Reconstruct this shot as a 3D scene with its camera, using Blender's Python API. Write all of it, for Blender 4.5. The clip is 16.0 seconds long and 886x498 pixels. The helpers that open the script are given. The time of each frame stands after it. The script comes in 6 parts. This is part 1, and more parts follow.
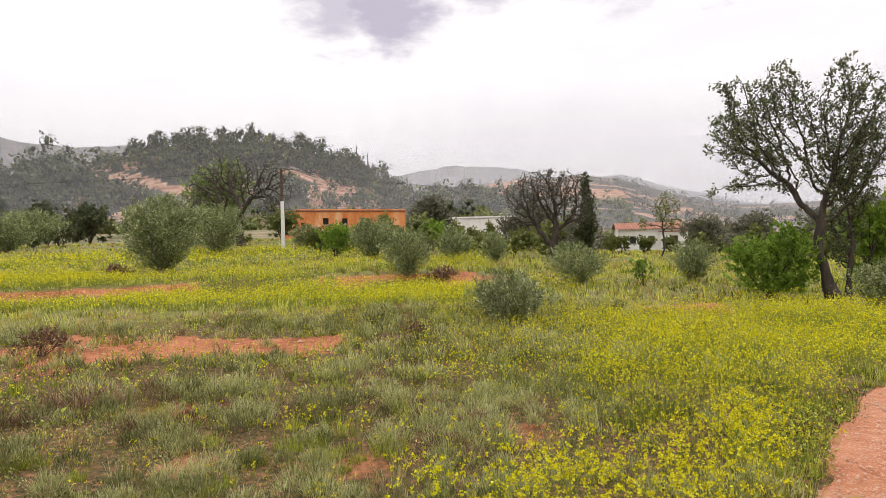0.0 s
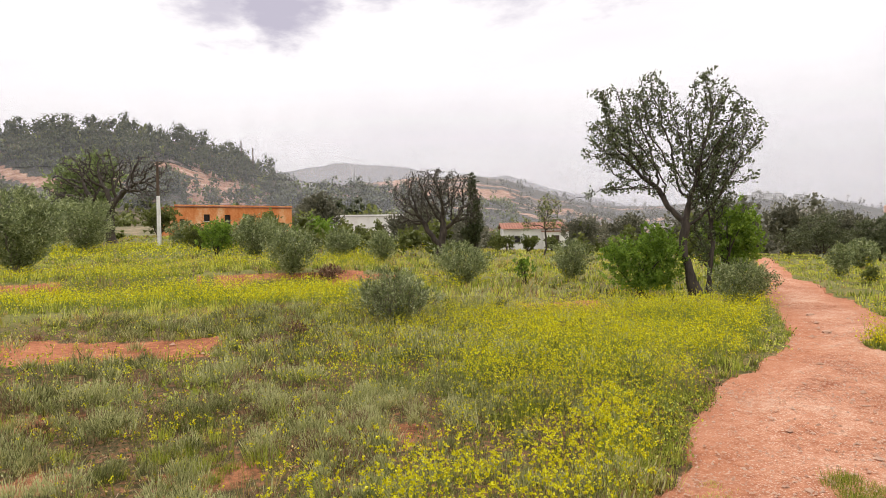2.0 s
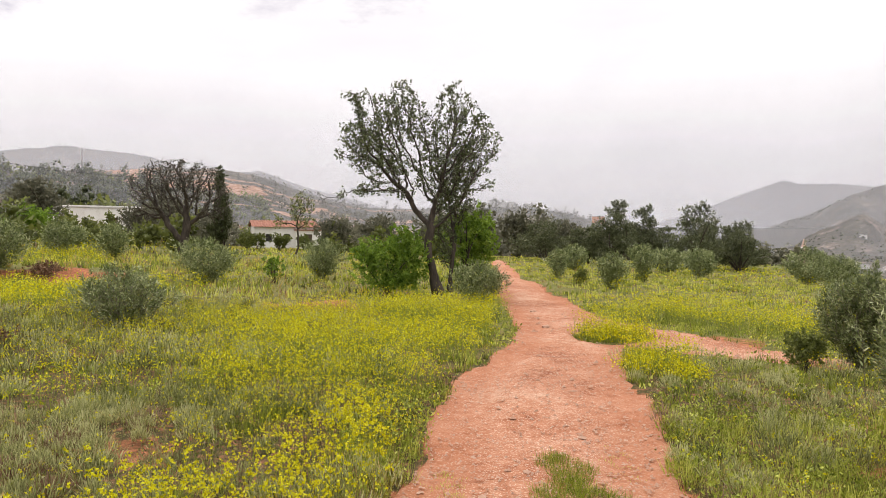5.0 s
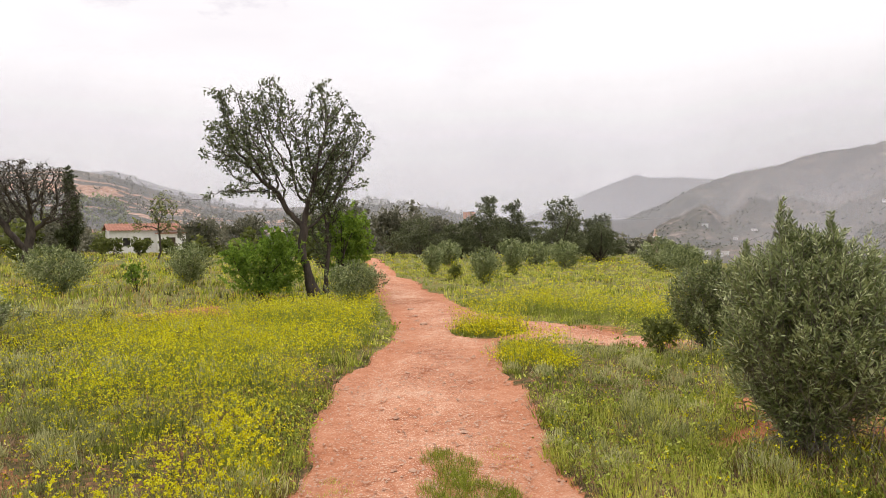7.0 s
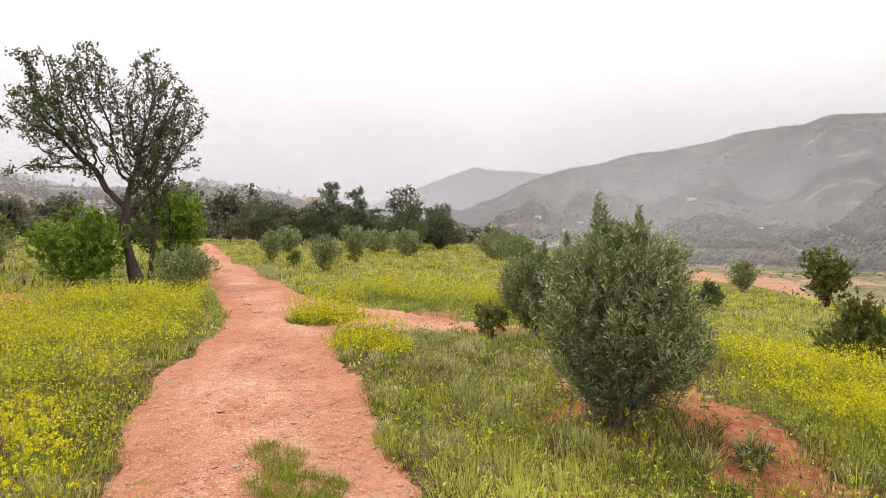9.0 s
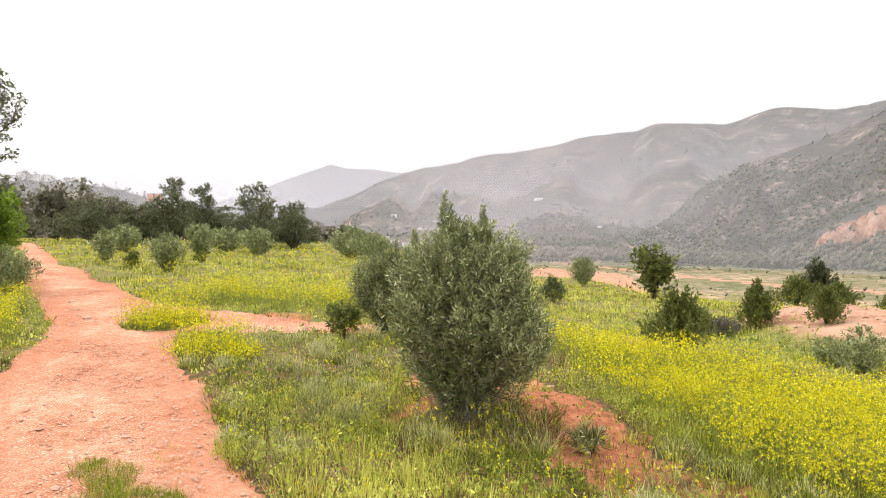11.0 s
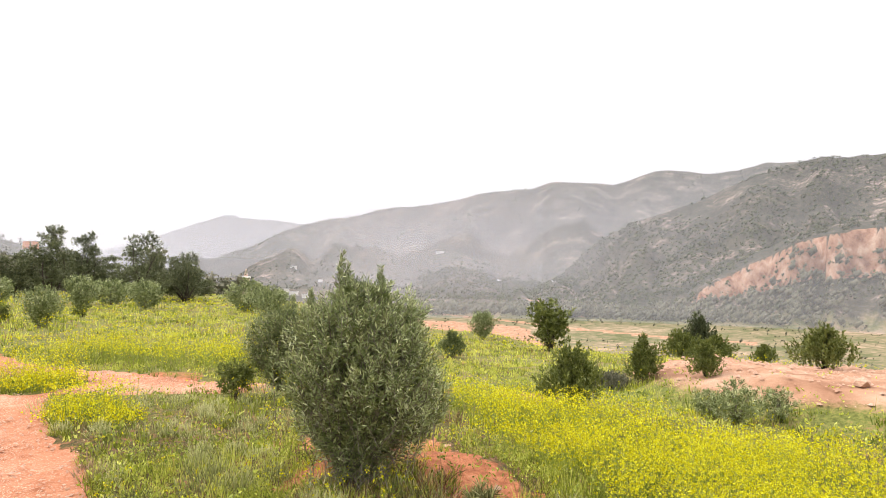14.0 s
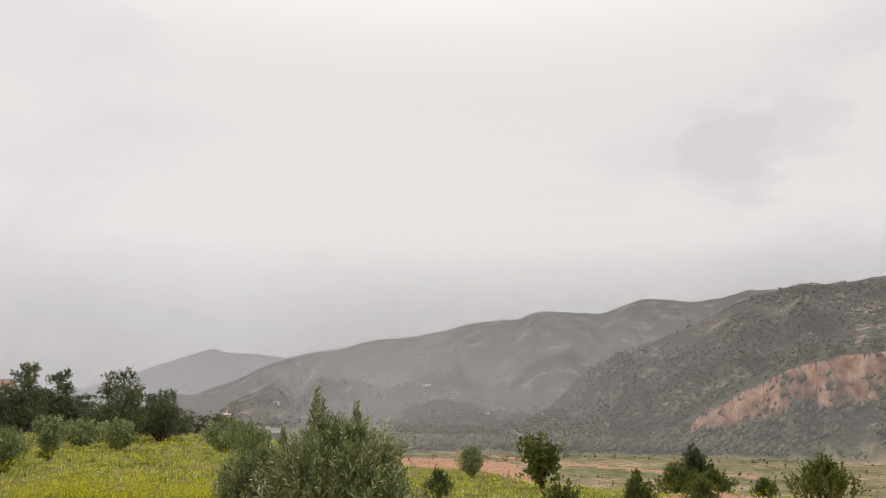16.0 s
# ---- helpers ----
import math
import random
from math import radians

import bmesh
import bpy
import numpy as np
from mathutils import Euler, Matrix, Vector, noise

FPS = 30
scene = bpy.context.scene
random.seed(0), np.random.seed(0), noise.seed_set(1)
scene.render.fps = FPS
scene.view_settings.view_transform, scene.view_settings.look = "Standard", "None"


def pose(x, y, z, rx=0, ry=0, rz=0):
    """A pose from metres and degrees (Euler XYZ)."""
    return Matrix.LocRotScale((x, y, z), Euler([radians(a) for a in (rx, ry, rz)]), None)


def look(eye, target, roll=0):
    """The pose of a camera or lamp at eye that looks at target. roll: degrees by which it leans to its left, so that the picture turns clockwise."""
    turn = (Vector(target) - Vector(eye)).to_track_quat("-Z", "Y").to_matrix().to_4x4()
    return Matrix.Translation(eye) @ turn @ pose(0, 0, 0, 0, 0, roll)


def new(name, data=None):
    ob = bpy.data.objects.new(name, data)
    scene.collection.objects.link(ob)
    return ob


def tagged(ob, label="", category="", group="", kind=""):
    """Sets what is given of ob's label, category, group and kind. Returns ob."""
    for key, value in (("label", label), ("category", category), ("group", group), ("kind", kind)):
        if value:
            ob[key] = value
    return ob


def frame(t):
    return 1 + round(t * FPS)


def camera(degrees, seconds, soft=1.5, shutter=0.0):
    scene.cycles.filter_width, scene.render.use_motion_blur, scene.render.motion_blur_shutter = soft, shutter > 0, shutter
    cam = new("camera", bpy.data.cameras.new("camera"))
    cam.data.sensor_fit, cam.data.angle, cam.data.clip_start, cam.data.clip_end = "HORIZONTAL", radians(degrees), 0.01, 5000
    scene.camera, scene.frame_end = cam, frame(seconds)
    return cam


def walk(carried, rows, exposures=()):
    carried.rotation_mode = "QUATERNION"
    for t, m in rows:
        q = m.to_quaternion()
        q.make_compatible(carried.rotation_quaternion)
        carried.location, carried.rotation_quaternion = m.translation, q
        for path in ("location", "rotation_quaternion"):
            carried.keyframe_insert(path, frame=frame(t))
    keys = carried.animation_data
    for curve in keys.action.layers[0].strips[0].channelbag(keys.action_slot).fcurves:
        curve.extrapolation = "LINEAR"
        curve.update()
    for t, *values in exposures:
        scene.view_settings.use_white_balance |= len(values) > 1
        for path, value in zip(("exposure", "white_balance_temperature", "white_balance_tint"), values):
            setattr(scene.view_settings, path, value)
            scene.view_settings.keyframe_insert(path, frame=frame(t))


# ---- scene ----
cam = camera(66.7, 16.0, soft=0.7)


def aim(az, tilt, roll, eye):
    a, b = radians(az), radians(tilt)
    way = Vector((math.sin(a) * math.cos(b), math.cos(a) * math.cos(b), math.sin(b)))
    return look(eye, Vector(eye) + way, roll)


PATH = [
    (0, aim(-27.73, -1.04, -1.64, (-0.03, -0.15, 1.56))),
    (0.5, aim(-25.87, -1.11, -1.52, (-0.01, -0.14, 1.57))),
    (1, aim(-23.47, -1.13, -1.17, (-0.02, -0.10, 1.56))),
    (1.5, aim(-20.86, -1.10, -1.40, (-0.01, -0.07, 1.56))),
    (2, aim(-18.32, -1.40, -1.18, (-0.00, -0.06, 1.56))),
    (2.5, aim(-15.98, -1.62, -0.90, (0.01, -0.04, 1.57))),
    (3, aim(-11.78, -0.87, -0.87, (0.02, -0.04, 1.56))),
    (3.5, aim(-7.73, -0.82, -0.39, (0.05, 0.02, 1.56))),
    (4, aim(-4.30, -1.36, 0.08, (0.06, 0.04, 1.54))),
    (4.2, aim(-2.62, -1.51, 0.41, (0.07, 0.05, 1.54))),
    (6.3, aim(9.79, -1.91, -0.60, (-0.02, 0.00, 1.60))),
    (6.5, aim(11.30, -1.94, -0.59, (-0.01, 0.01, 1.59))),
    (7, aim(13.16, -1.84, -0.90, (-0.00, 0.00, 1.60))),
    (7.5, aim(15.50, -2.10, -0.49, (0.01, -0.01, 1.60))),
    (8, aim(17.64, -2.37, -0.32, (0.03, 0.01, 1.59))),
    (8.5, aim(21.97, -3.02, 0.22, (0.06, 0.02, 1.58))),
    (9, aim(26.43, -2.95, 0.57, (0.09, 0.03, 1.59))),
    (9.5, aim(30.15, -1.97, 1.08, (0.10, 0.02, 1.58))),
    (10, aim(32.90, -2.37, 1.69, (0.13, 0.02, 1.58))),
    (10.2, aim(34.19, -2.21, 1.63, (0.15, 0.04, 1.57))),
    (12.3, aim(44.83, -4.12, 1.19, (0.13, -0.05, 1.64))),
    (12.5, aim(45.81, -3.64, 1.60, (0.14, -0.04, 1.64))),
    (13, aim(46.53, -3.32, 1.94, (0.14, -0.04, 1.65))),
    (13.5, aim(46.82, -2.25, 1.80, (0.12, -0.05, 1.65))),
    (14, aim(46.89, 1.71, 1.42, (0.14, -0.04, 1.65))),
    (14.5, aim(46.56, 6.65, 0.83, (0.16, -0.04, 1.65))),
    (15, aim(46.54, 10.50, 0.61, (0.15, -0.02, 1.65))),
    (15.5, aim(46.58, 12.82, 0.70, (0.15, -0.02, 1.66))),
    (16, aim(47.87, 12.86, 0.59, (0.22, -0.05, 1.66))),
]
walk(cam, PATH, exposures=[
    (0.0, 0.01, 6750, 13), (4.0, 0.03, 6750, 13), (6.5, -0.02, 6750, 13), (8.0, 0.0, 6750, 13), (9.0, 0.12, 6750, 13), (10.2, 0.3, 6750, 13), (12.3, 0.80, 6650, 13), (13.2, 0.80, 6650, 13), (14.0, 0.58, 6700, 12),
    (14.5, 0.06, 6800, 13), (15.0, -0.31, 6800, 10), (15.5, -0.38, 6850, 10), (16.0, -0.40, 6850, 10)])

# ---------------------------------------------------------------- world and light
SUN_AZ, SUN_EL = -20.0, 48.0
world = bpy.data.worlds.new("overcast_sky")
scene.world = world
world.use_nodes = True
wt = world.node_tree
wt.nodes.clear()


def wnode(kind, **props):
    n = wt.nodes.new(kind)
    for k, v in props.items():
        n.inputs[k].default_value = v
    return n


def wmath(op, a, b=None):
    n = wt.nodes.new("ShaderNodeMath")
    n.operation = op
    for i, v in enumerate((a, b)):
        if v is None:
            continue
        if isinstance(v, (int, float)):
            n.inputs[i].default_value = v
        else:
            wt.links.new(v, n.inputs[i])
    return n.outputs[0]


sky = wt.nodes.new("ShaderNodeTexSky")
sky.sky_type = "NISHITA"
sky.sun_disc = False
sky.sun_elevation, sky.sun_rotation = radians(SUN_EL), radians(SUN_AZ)
coord = wt.nodes.new("ShaderNodeTexCoord")
stretch = wnode("ShaderNodeMapping", Scale=(1.0, 1.0, 2.6))
wt.links.new(coord.outputs["Generated"], stretch.inputs["Vector"])
cloud = wnode("ShaderNodeTexNoise", Scale=2.2, Detail=5.0, Roughness=0.55, Distortion=0.25)
wt.links.new(stretch.outputs["Vector"], cloud.inputs["Vector"])


billow = wnode("ShaderNodeTexNoise", Scale=11.0, Detail=6.0, Roughness=0.6)
wt.links.new(stretch.outputs["Vector"], billow.inputs["Vector"])
puff = wmath("ADD", wmath("MULTIPLY", cloud.outputs[0], 0.5), wmath("MULTIPLY", billow.outputs[0], 0.5))


def cloud_bank(az, el, inner, outer, ragged=0.06):
    """A soft dark cloud in the direction given: 1 in its heart, 0 outside."""
    a, e = radians(az), radians(el)
    dot = wt.nodes.new("ShaderNodeVectorMath")
    dot.operation = "DOT_PRODUCT"
    dot.inputs[1].default_value = (math.sin(a) * math.cos(e), math.cos(a) * math.cos(e), math.sin(e))
    wt.links.new(coord.outputs["Generated"], dot.inputs[0])
    wob = wmath("ADD", dot.outputs["Value"], wmath("MULTIPLY", wmath("SUBTRACT", puff, 0.5), ragged))
    ramp = wnode("ShaderNodeMapRange")
    ramp.interpolation_type = "SMOOTHSTEP"
    ramp.inputs["From Min"].default_value = math.cos(radians(outer))
    ramp.inputs["From Max"].default_value = math.cos(radians(inner))
    wt.links.new(wob, ramp.inputs["Value"])
    return ramp.outputs[0]


dark = wmath("MULTIPLY", cloud_bank(-37, 20.5, 1.0, 6.5, 0.03), 0.7)
for az_, el_, out_, depth_ in ((-31, 20.2, 6.5, 0.85), (-24, 22, 6.0, 0.6), (-12, 23, 6.5, 0.55), (-4, 23.2, 6.0, 0.5), (72.4, 19.0, 5.2, 0.24), (78, 20.5, 4.2, 0.15)):
    dark = wmath("MAXIMUM", dark, wmath("MULTIPLY", cloud_bank(az_, el_, 0.6, out_, 0.03 if az_ < 0 else 0.016), depth_))
broad = wnode("ShaderNodeMapRange")
broad.inputs["From Min"].default_value, broad.inputs["From Max"].default_value = 0.5, 0.75
broad.inputs["To Min"].default_value, broad.inputs["To Max"].default_value = 0.0, 0.22
wt.links.new(cloud.outputs[0], broad.inputs["Value"])
dark = wmath("MAXIMUM", dark, broad.outputs[0])
shade = wt.nodes.new("ShaderNodeMix")
shade.data_type = "RGBA"
shade.inputs["A"].default_value = (0.93, 0.92, 0.94, 1)
shade.inputs["B"].default_value = (0.39, 0.37, 0.48, 1)
wt.links.new(dark, shade.inputs["Factor"])
# an overcast sky is far brighter overhead than near the horizon
rise = wt.nodes.new("ShaderNodeSeparateXYZ")
wt.links.new(coord.outputs["Generated"], rise.inputs[0])
over = wnode("ShaderNodeMapRange")
over.interpolation_type = "SMOOTHSTEP"
over.inputs["From Min"].default_value, over.inputs["From Max"].default_value = 0.42, 1.0
over.inputs["To Min"].default_value, over.inputs["To Max"].default_value = 1.2, 3.0
wt.links.new(rise.outputs[2], over.inputs["Value"])
bg_cloud, bg_sky = wnode("ShaderNodeBackground", Strength=0.95), wnode("ShaderNodeBackground", Strength=0.08)
wt.links.new(shade.outputs["Result"], bg_cloud.inputs["Color"])
wt.links.new(over.outputs[0], bg_cloud.inputs["Strength"])
wt.links.new(sky.outputs[0], bg_sky.inputs["Color"])
mixer = wnode("ShaderNodeMixShader", Fac=0.1)
wt.links.new(bg_cloud.outputs[0], mixer.inputs[1])
wt.links.new(bg_sky.outputs[0], mixer.inputs[2])
out = wt.nodes.new("ShaderNodeOutputWorld")
wt.links.new(mixer.outputs[0], out.inputs["Surface"])

sun = new("sun", bpy.data.lights.new("sun", "SUN"))
sun.data.energy, sun.data.angle, sun.data.color = 1.5, radians(20), (1.0, 0.95, 0.88)
sa, se = radians(SUN_AZ), radians(SUN_EL)
sun.matrix_world = look((60 * math.sin(sa) * math.cos(se), 60 * math.cos(sa) * math.cos(se), 60 * math.sin(se)), (0, 0, 0))


# ---------------------------------------------------------------- materials
class Mat:
    """A small builder for node materials."""

    def __init__(self, name, rough=0.8, spec=0.3):
        self.m = bpy.data.materials.new(name)
        self.m.use_nodes = True
        self.t = self.m.node_tree
        self.b = self.t.nodes["Principled BSDF"]
        self.out = self.t.nodes["Material Output"]
        self.b.inputs["Roughness"].default_value = rough
        self.b.inputs["Specular IOR Level"].default_value = spec

    def link(self, a, b):
        self.t.links.new(a, b)

    def node(self, kind, **props):
        n = self.t.nodes.new(kind)
        for k, v in props.items():
            n.inputs[k].default_value = v
        return n

    def noise(self, scale, detail=4.0, rough=0.6, stretch=None):
        co = self.node("ShaderNodeTexCoord").outputs["Object"]
        if stretch:
            mp = self.node("ShaderNodeMapping", Scale=stretch)
            self.link(co, mp.inputs["Vector"])
            co = mp.outputs["Vector"]
        n = self.node("ShaderNodeTexNoise", Scale=scale, Detail=detail, Roughness=rough)
        self.link(co, n.inputs["Vector"])
        return n.outputs[0]

    def attr(self, name):
        n = self.node("ShaderNodeAttribute")
        n.attribute_name = name
        return n

    def ramp(self, fac, stops):
        n = self.node("ShaderNodeValToRGB")
        e = n.color_ramp.elements
        while len(e) < len(stops):
            e.new(0.5)
        for el, (p, c) in zip(e, stops):
            el.position, el.color = p, (*c, 1)
        self.link(fac, n.inputs[0])
        return n.outputs[0]

    def mix(self, fac, a, b, mode="MIX"):
        n = self.node("ShaderNodeMix")
        n.data_type, n.blend_type = "RGBA", mode
        for sock, v in (("Factor", fac), ("A", a), ("B", b)):
            if isinstance(v, (int, float)):
                n.inputs[sock].default_value = v
            elif isinstance(v, tuple):
                n.inputs[sock].default_value = (*v, 1)
            else:
                self.link(v, n.inputs[sock])
        return n.outputs["Result"]

    def calc(self, op, a, b=0.0):
        n = self.node("ShaderNodeMath")
        n.operation = op
        for i, v in enumerate((a, b)):
            if isinstance(v, (int, float)):
                n.inputs[i].default_value = v
            else:
                self.link(v, n.inputs[i])
        return n.outputs[0]

    def range(self, v, a, b, c=0.0, d=1.0):
        n = self.node("ShaderNodeMapRange")
        for k, x in (("From Min", a), ("From Max", b), ("To Min", c), ("To Max", d)):
            n.inputs[k].default_value = x
        self.link(v, n.inputs["Value"])
        return n.outputs[0]

    def color(self, c):
        if isinstance(c, tuple):
            self.b.inputs["Base Color"].default_value = (*c, 1)
        else:
            self.link(c, self.b.inputs["Base Color"])
        return self

    def bump(self, h, strength=0.4, dist=0.02):
        n = self.node("ShaderNodeBump", Strength=strength, Distance=dist)
        self.link(h, n.inputs["Height"])
        self.link(n.outputs[0], self.b.inputs["Normal"])
        return self

    def thin(self, c, amount=0.35):
        """Lets light through, as leaves and petals do."""
        tr = self.node("ShaderNodeBsdfTranslucent")
        self.link(c, tr.inputs["Color"])
        mx = self.node("ShaderNodeMixShader", Fac=amount)
        self.link(self.b.outputs[0], mx.inputs[1])
        self.link(tr.outputs[0], mx.inputs[2])
        self.link(mx.outputs[0], self.out.inputs["Surface"])
        return self


def leaf_mat(name, stops, rough=0.55, amount=0.3, spec=0.3):
    k = Mat(name, rough, spec)
    c = k.ramp(k.attr("tint").outputs["Fac"], stops)
    return k.color(c).thin(c, amount).m


def bark_mat(name, a, b, scale=9.0):
    k = Mat(name, 0.9, 0.15)
    n = k.noise(scale, 6, 0.65, (1, 1, 0.25))
    f = k.noise(scale * 7, 4, 0.6)
    k.color(k.mix(k.calc("MULTIPLY", f, 0.12), k.ramp(n, [(0.35, a), (0.65, b)]), (0.24, 0.22, 0.19)))
    return k.bump(k.calc("ADD", n, k.calc("MULTIPLY", f, 0.4)), 0.7, 0.02).m


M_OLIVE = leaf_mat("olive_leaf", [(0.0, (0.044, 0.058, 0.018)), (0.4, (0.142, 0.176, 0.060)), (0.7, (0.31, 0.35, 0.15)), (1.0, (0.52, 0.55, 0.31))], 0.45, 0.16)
M_ALMOND = leaf_mat("almond_leaf", [(0.0, (0.040, 0.050, 0.024)), (0.6, (0.105, 0.126, 0.052)), (1.0, (0.20, 0.23, 0.10))])
M_TWIGGY = leaf_mat("grey_brown_leaf", [(0.0, (0.040, 0.036, 0.026)), (0.6, (0.10, 0.092, 0.068)), (1.0, (0.19, 0.175, 0.13))], 0.7, 0.2)
M_WILLOW = leaf_mat("soft_green_leaf", [(0.0, (0.10, 0.135, 0.045)), (0.5, (0.205, 0.26, 0.088)), (1.0, (0.33, 0.39, 0.15))], 0.6, 0.3)
M_FRESH = leaf_mat("fresh_leaf", [(0.0, (0.075, 0.135, 0.014)), (0.5, (0.178, 0.285, 0.033)), (1.0, (0.33, 0.45, 0.065))], 0.5, 0.4)
M_SHRUB = leaf_mat("shrub_leaf", [(0.0, (0.059, 0.071, 0.016)), (0.5, (0.135, 0.158, 0.037)), (1.0, (0.238, 0.257, 0.066))])
M_PINE = leaf_mat("pine_needles", [(0.0, (0.035, 0.045, 0.018)), (0.6, (0.085, 0.100, 0.042)), (1.0, (0.15, 0.165, 0.075))], 0.6, 0.2)
M_PINE_NEAR = leaf_mat("pine_foliage", [(0.0, (0.048, 0.058, 0.026)), (0.5, (0.115, 0.130, 0.060)), (1.0, (0.22, 0.235, 0.115))], 0.6, 0.2)
M_GREY = leaf_mat("grey_scrub_leaf", [(0.0, (0.076, 0.078, 0.049)), (0.6, (0.166, 0.162, 0.107)), (1.0, (0.276, 0.259, 0.186))], 0.7, 0.2)
M_GRASS = leaf_mat("grass_blade", [(0.0, (0.059, 0.066, 0.008)), (0.35, (0.195, 0.197, 0.025)), (0.6, (0.367, 0.325, 0.052)), (0.78, (0.497, 0.354, 0.114)), (1.0, (0.663, 0.479, 0.217))], 0.6, 0.15)
M_LUSH = leaf_mat("lush_blade", [(0.0, (0.095, 0.132, 0.012)), (0.5, (0.345, 0.39, 0.046)), (1.0, (0.70, 0.67, 0.16))], 0.5, 0.2)
M_SAGE = leaf_mat("sage_blade", [(0.0, (0.036, 0.040, 0.012)), (0.4, (0.168, 0.180, 0.060)), (0.7, (0.40, 0.41, 0.165)), (1.0, (0.68, 0.65, 0.36))], 0.65, 0.12)
M_STEM = leaf_mat("mustard_stem", [(0.0, (0.065, 0.09, 0.012)), (0.5, (0.20, 0.245, 0.032)), (1.0, (0.38, 0.41, 0.08))], 0.55, 0.15)
M_DRY = leaf_mat("dry_stalk", [(0.0, (0.06, 0.032, 0.02)), (0.5, (0.19, 0.105, 0.062)), (1.0, (0.44, 0.32, 0.21))], 0.8, 0.15)
M_PETAL = leaf_mat("mustard_petal", [(0.0, (0.380, 0.339, 0.007)), (0.5, (0.600, 0.551, 0.011)), (1.0, (0.740, 0.721, 0.045))], 0.6, 0.35, 0.1)
M_BARK = bark_mat("dark_bark", (0.028, 0.022, 0.018), (0.085, 0.068, 0.055))
M_OLIVEBARK = bark_mat("olive_bark", (0.10, 0.085, 0.065), (0.24, 0.21, 0.17), 14)


# ---------------------------------------------------------------- lie of the land
def sstep(a, b, x):
    t = np.clip((x - a) / (b - a), 0, 1)
    return t * t * (3 - 2 * t)


def hash2(i, j, s):
    v = np.sin(i * 127.1 + j * 311.7 + s * 74.7) * 43758.5453
    return v - np.floor(v)


def vnoise(x, y, s=0):
    xi, yi = np.floor(x), np.floor(y)
    u, v = x - xi, y - yi
    u, v = u * u * (3 - 2 * u), v * v * (3 - 2 * v)
    return ((hash2(xi, yi, s) * (1 - u) + hash2(xi + 1, yi, s) * u) * (1 - v)
            + (hash2(xi, yi + 1, s) * (1 - u) + hash2(xi + 1, yi + 1, s) * u) * v) - 0.5


def fbm(x, y, s=0, octaves=4):
    z, a = 0.0, 1.0
    for k in range(octaves):
        z = z + a * vnoise(x * 2 ** k + 17.3 * k, y * 2 ** k - 9.1 * k, s + k)
        a *= 0.5
    return z


# Ridges: where the slope starts, where the crest runs, where it ends behind, and the crest's rise over the eye by bearing.
HILL_WEST = (150, 330, 520, ((-100, 6), (-70, 4.6), (-61, 4.8), (-57.5, 5.2), (-53.7, 6.5), (-50, 7.7), (-47.5, 8.3), (-42, 8.3), (-37.8, 7.2), (-34.5, 5.9), (-32, 4.7), (-29.5, 3.9), (-25, 3.6), (-20, 3.2), (-14, 2.4), (-6, 1.0), (4, 0.2)), 5)
HILL_BACK = (260, 560, 800, ((-34, 2), (-28, 4.0), (-20.5, 4.7), (-15.6, 4.8), (-12.8, 4.3), (-9.4, 3.2), (-7, 2.4), (-4, 1.9), (0, 1.8), (4, 2.1), (6.6, 2.3), (10.6, 1.95), (13.2, 1.5), (15.5, 0.85), (20, -0.5)), 8)
RANGE_NORTH = (900, 1700, 2600, ((-120, 6), (-75, 9), (-61, 8.1), (-59.3, 7.7), (-56, 7.5), (-52.5, 7.8), (-47, 6), (-36, 4.5), (-30, 5.6), (-27, 6.1), (-24, 5.9), (-21, 5.6), (-18.5, 4.8), (-15.5, 4.5), (-12.8, 4.8), (-9, 3.5), (-6.5, 2.9), (0, 1.2), (8, 0.4), (14, 0.2)), 22)
RANGE_FAR = (1300, 2500, 3600, ((14, 0), (19.5, 0.5), (24.2, 2.2), (27, 3.3), (28.6, 3.9), (29.3, 4.1), (30.2, 3.8), (33, 3.75), (36, 3.3), (45, 3)), 30)
RIDGE_EAST = (500, 1000, 1500, ((24, -0.6), (28, 0.4), (31, 1.5), (33.8, 2.95), (36.6, 3.9), (39.4, 4.3), (41.6, 5.0), (45, 5.35), (47.7, 5.8), (51, 6.72), (54.4, 6.9), (55.9, 7.55), (59.6, 7.4), (60.9, 7.27), (62.4, 7.65), (64.4, 8.43), (68.7, 8.05), (70.7, 8.24), (72.4, 8.75), (76, 8.6), (85, 9.5), (120, 8)), 20)
SPUR_EAST = (225, 480, 800, ((44, -3.5), (51, -2.6), (55, -1.6), (57, -0.2), (58.5, 1.4), (60.2, 2.8), (61.8, 3.8), (64.7, 4.9), (67.5, 5.8), (70.4, 7.25), (73.4, 8.35), (76.2, 9.0), (78.5, 8.8), (90, 9.3), (125, 8)), 12)
CLIFF_EAST = (212, 285, 380, ((63, -2.6), (66.2, -1.5), (69, 0.3), (72.1, 2.0), (74.7, 3.2), (76.5, 3.7), (78.8, 4.3), (90, 5.2), (120, 4)), 3.5)
KNOLL_EAST = (330, 640, 900, ((40, -3), (43, -1.3), (45, 0.5), (46.9, 1.45), (48.6, 1.1), (51, 0.5), (54, -0.3), (57, -1.6), (60, -3)), 9)
RIDGES = [KNOLL_EAST, HILL_WEST, HILL_BACK, RANGE_NORTH, RANGE_FAR, RIDGE_EAST, SPUR_EAST, CLIFF_EAST]


def bearing(x, y):
    return np.degrees(np.arctan2(x, y))


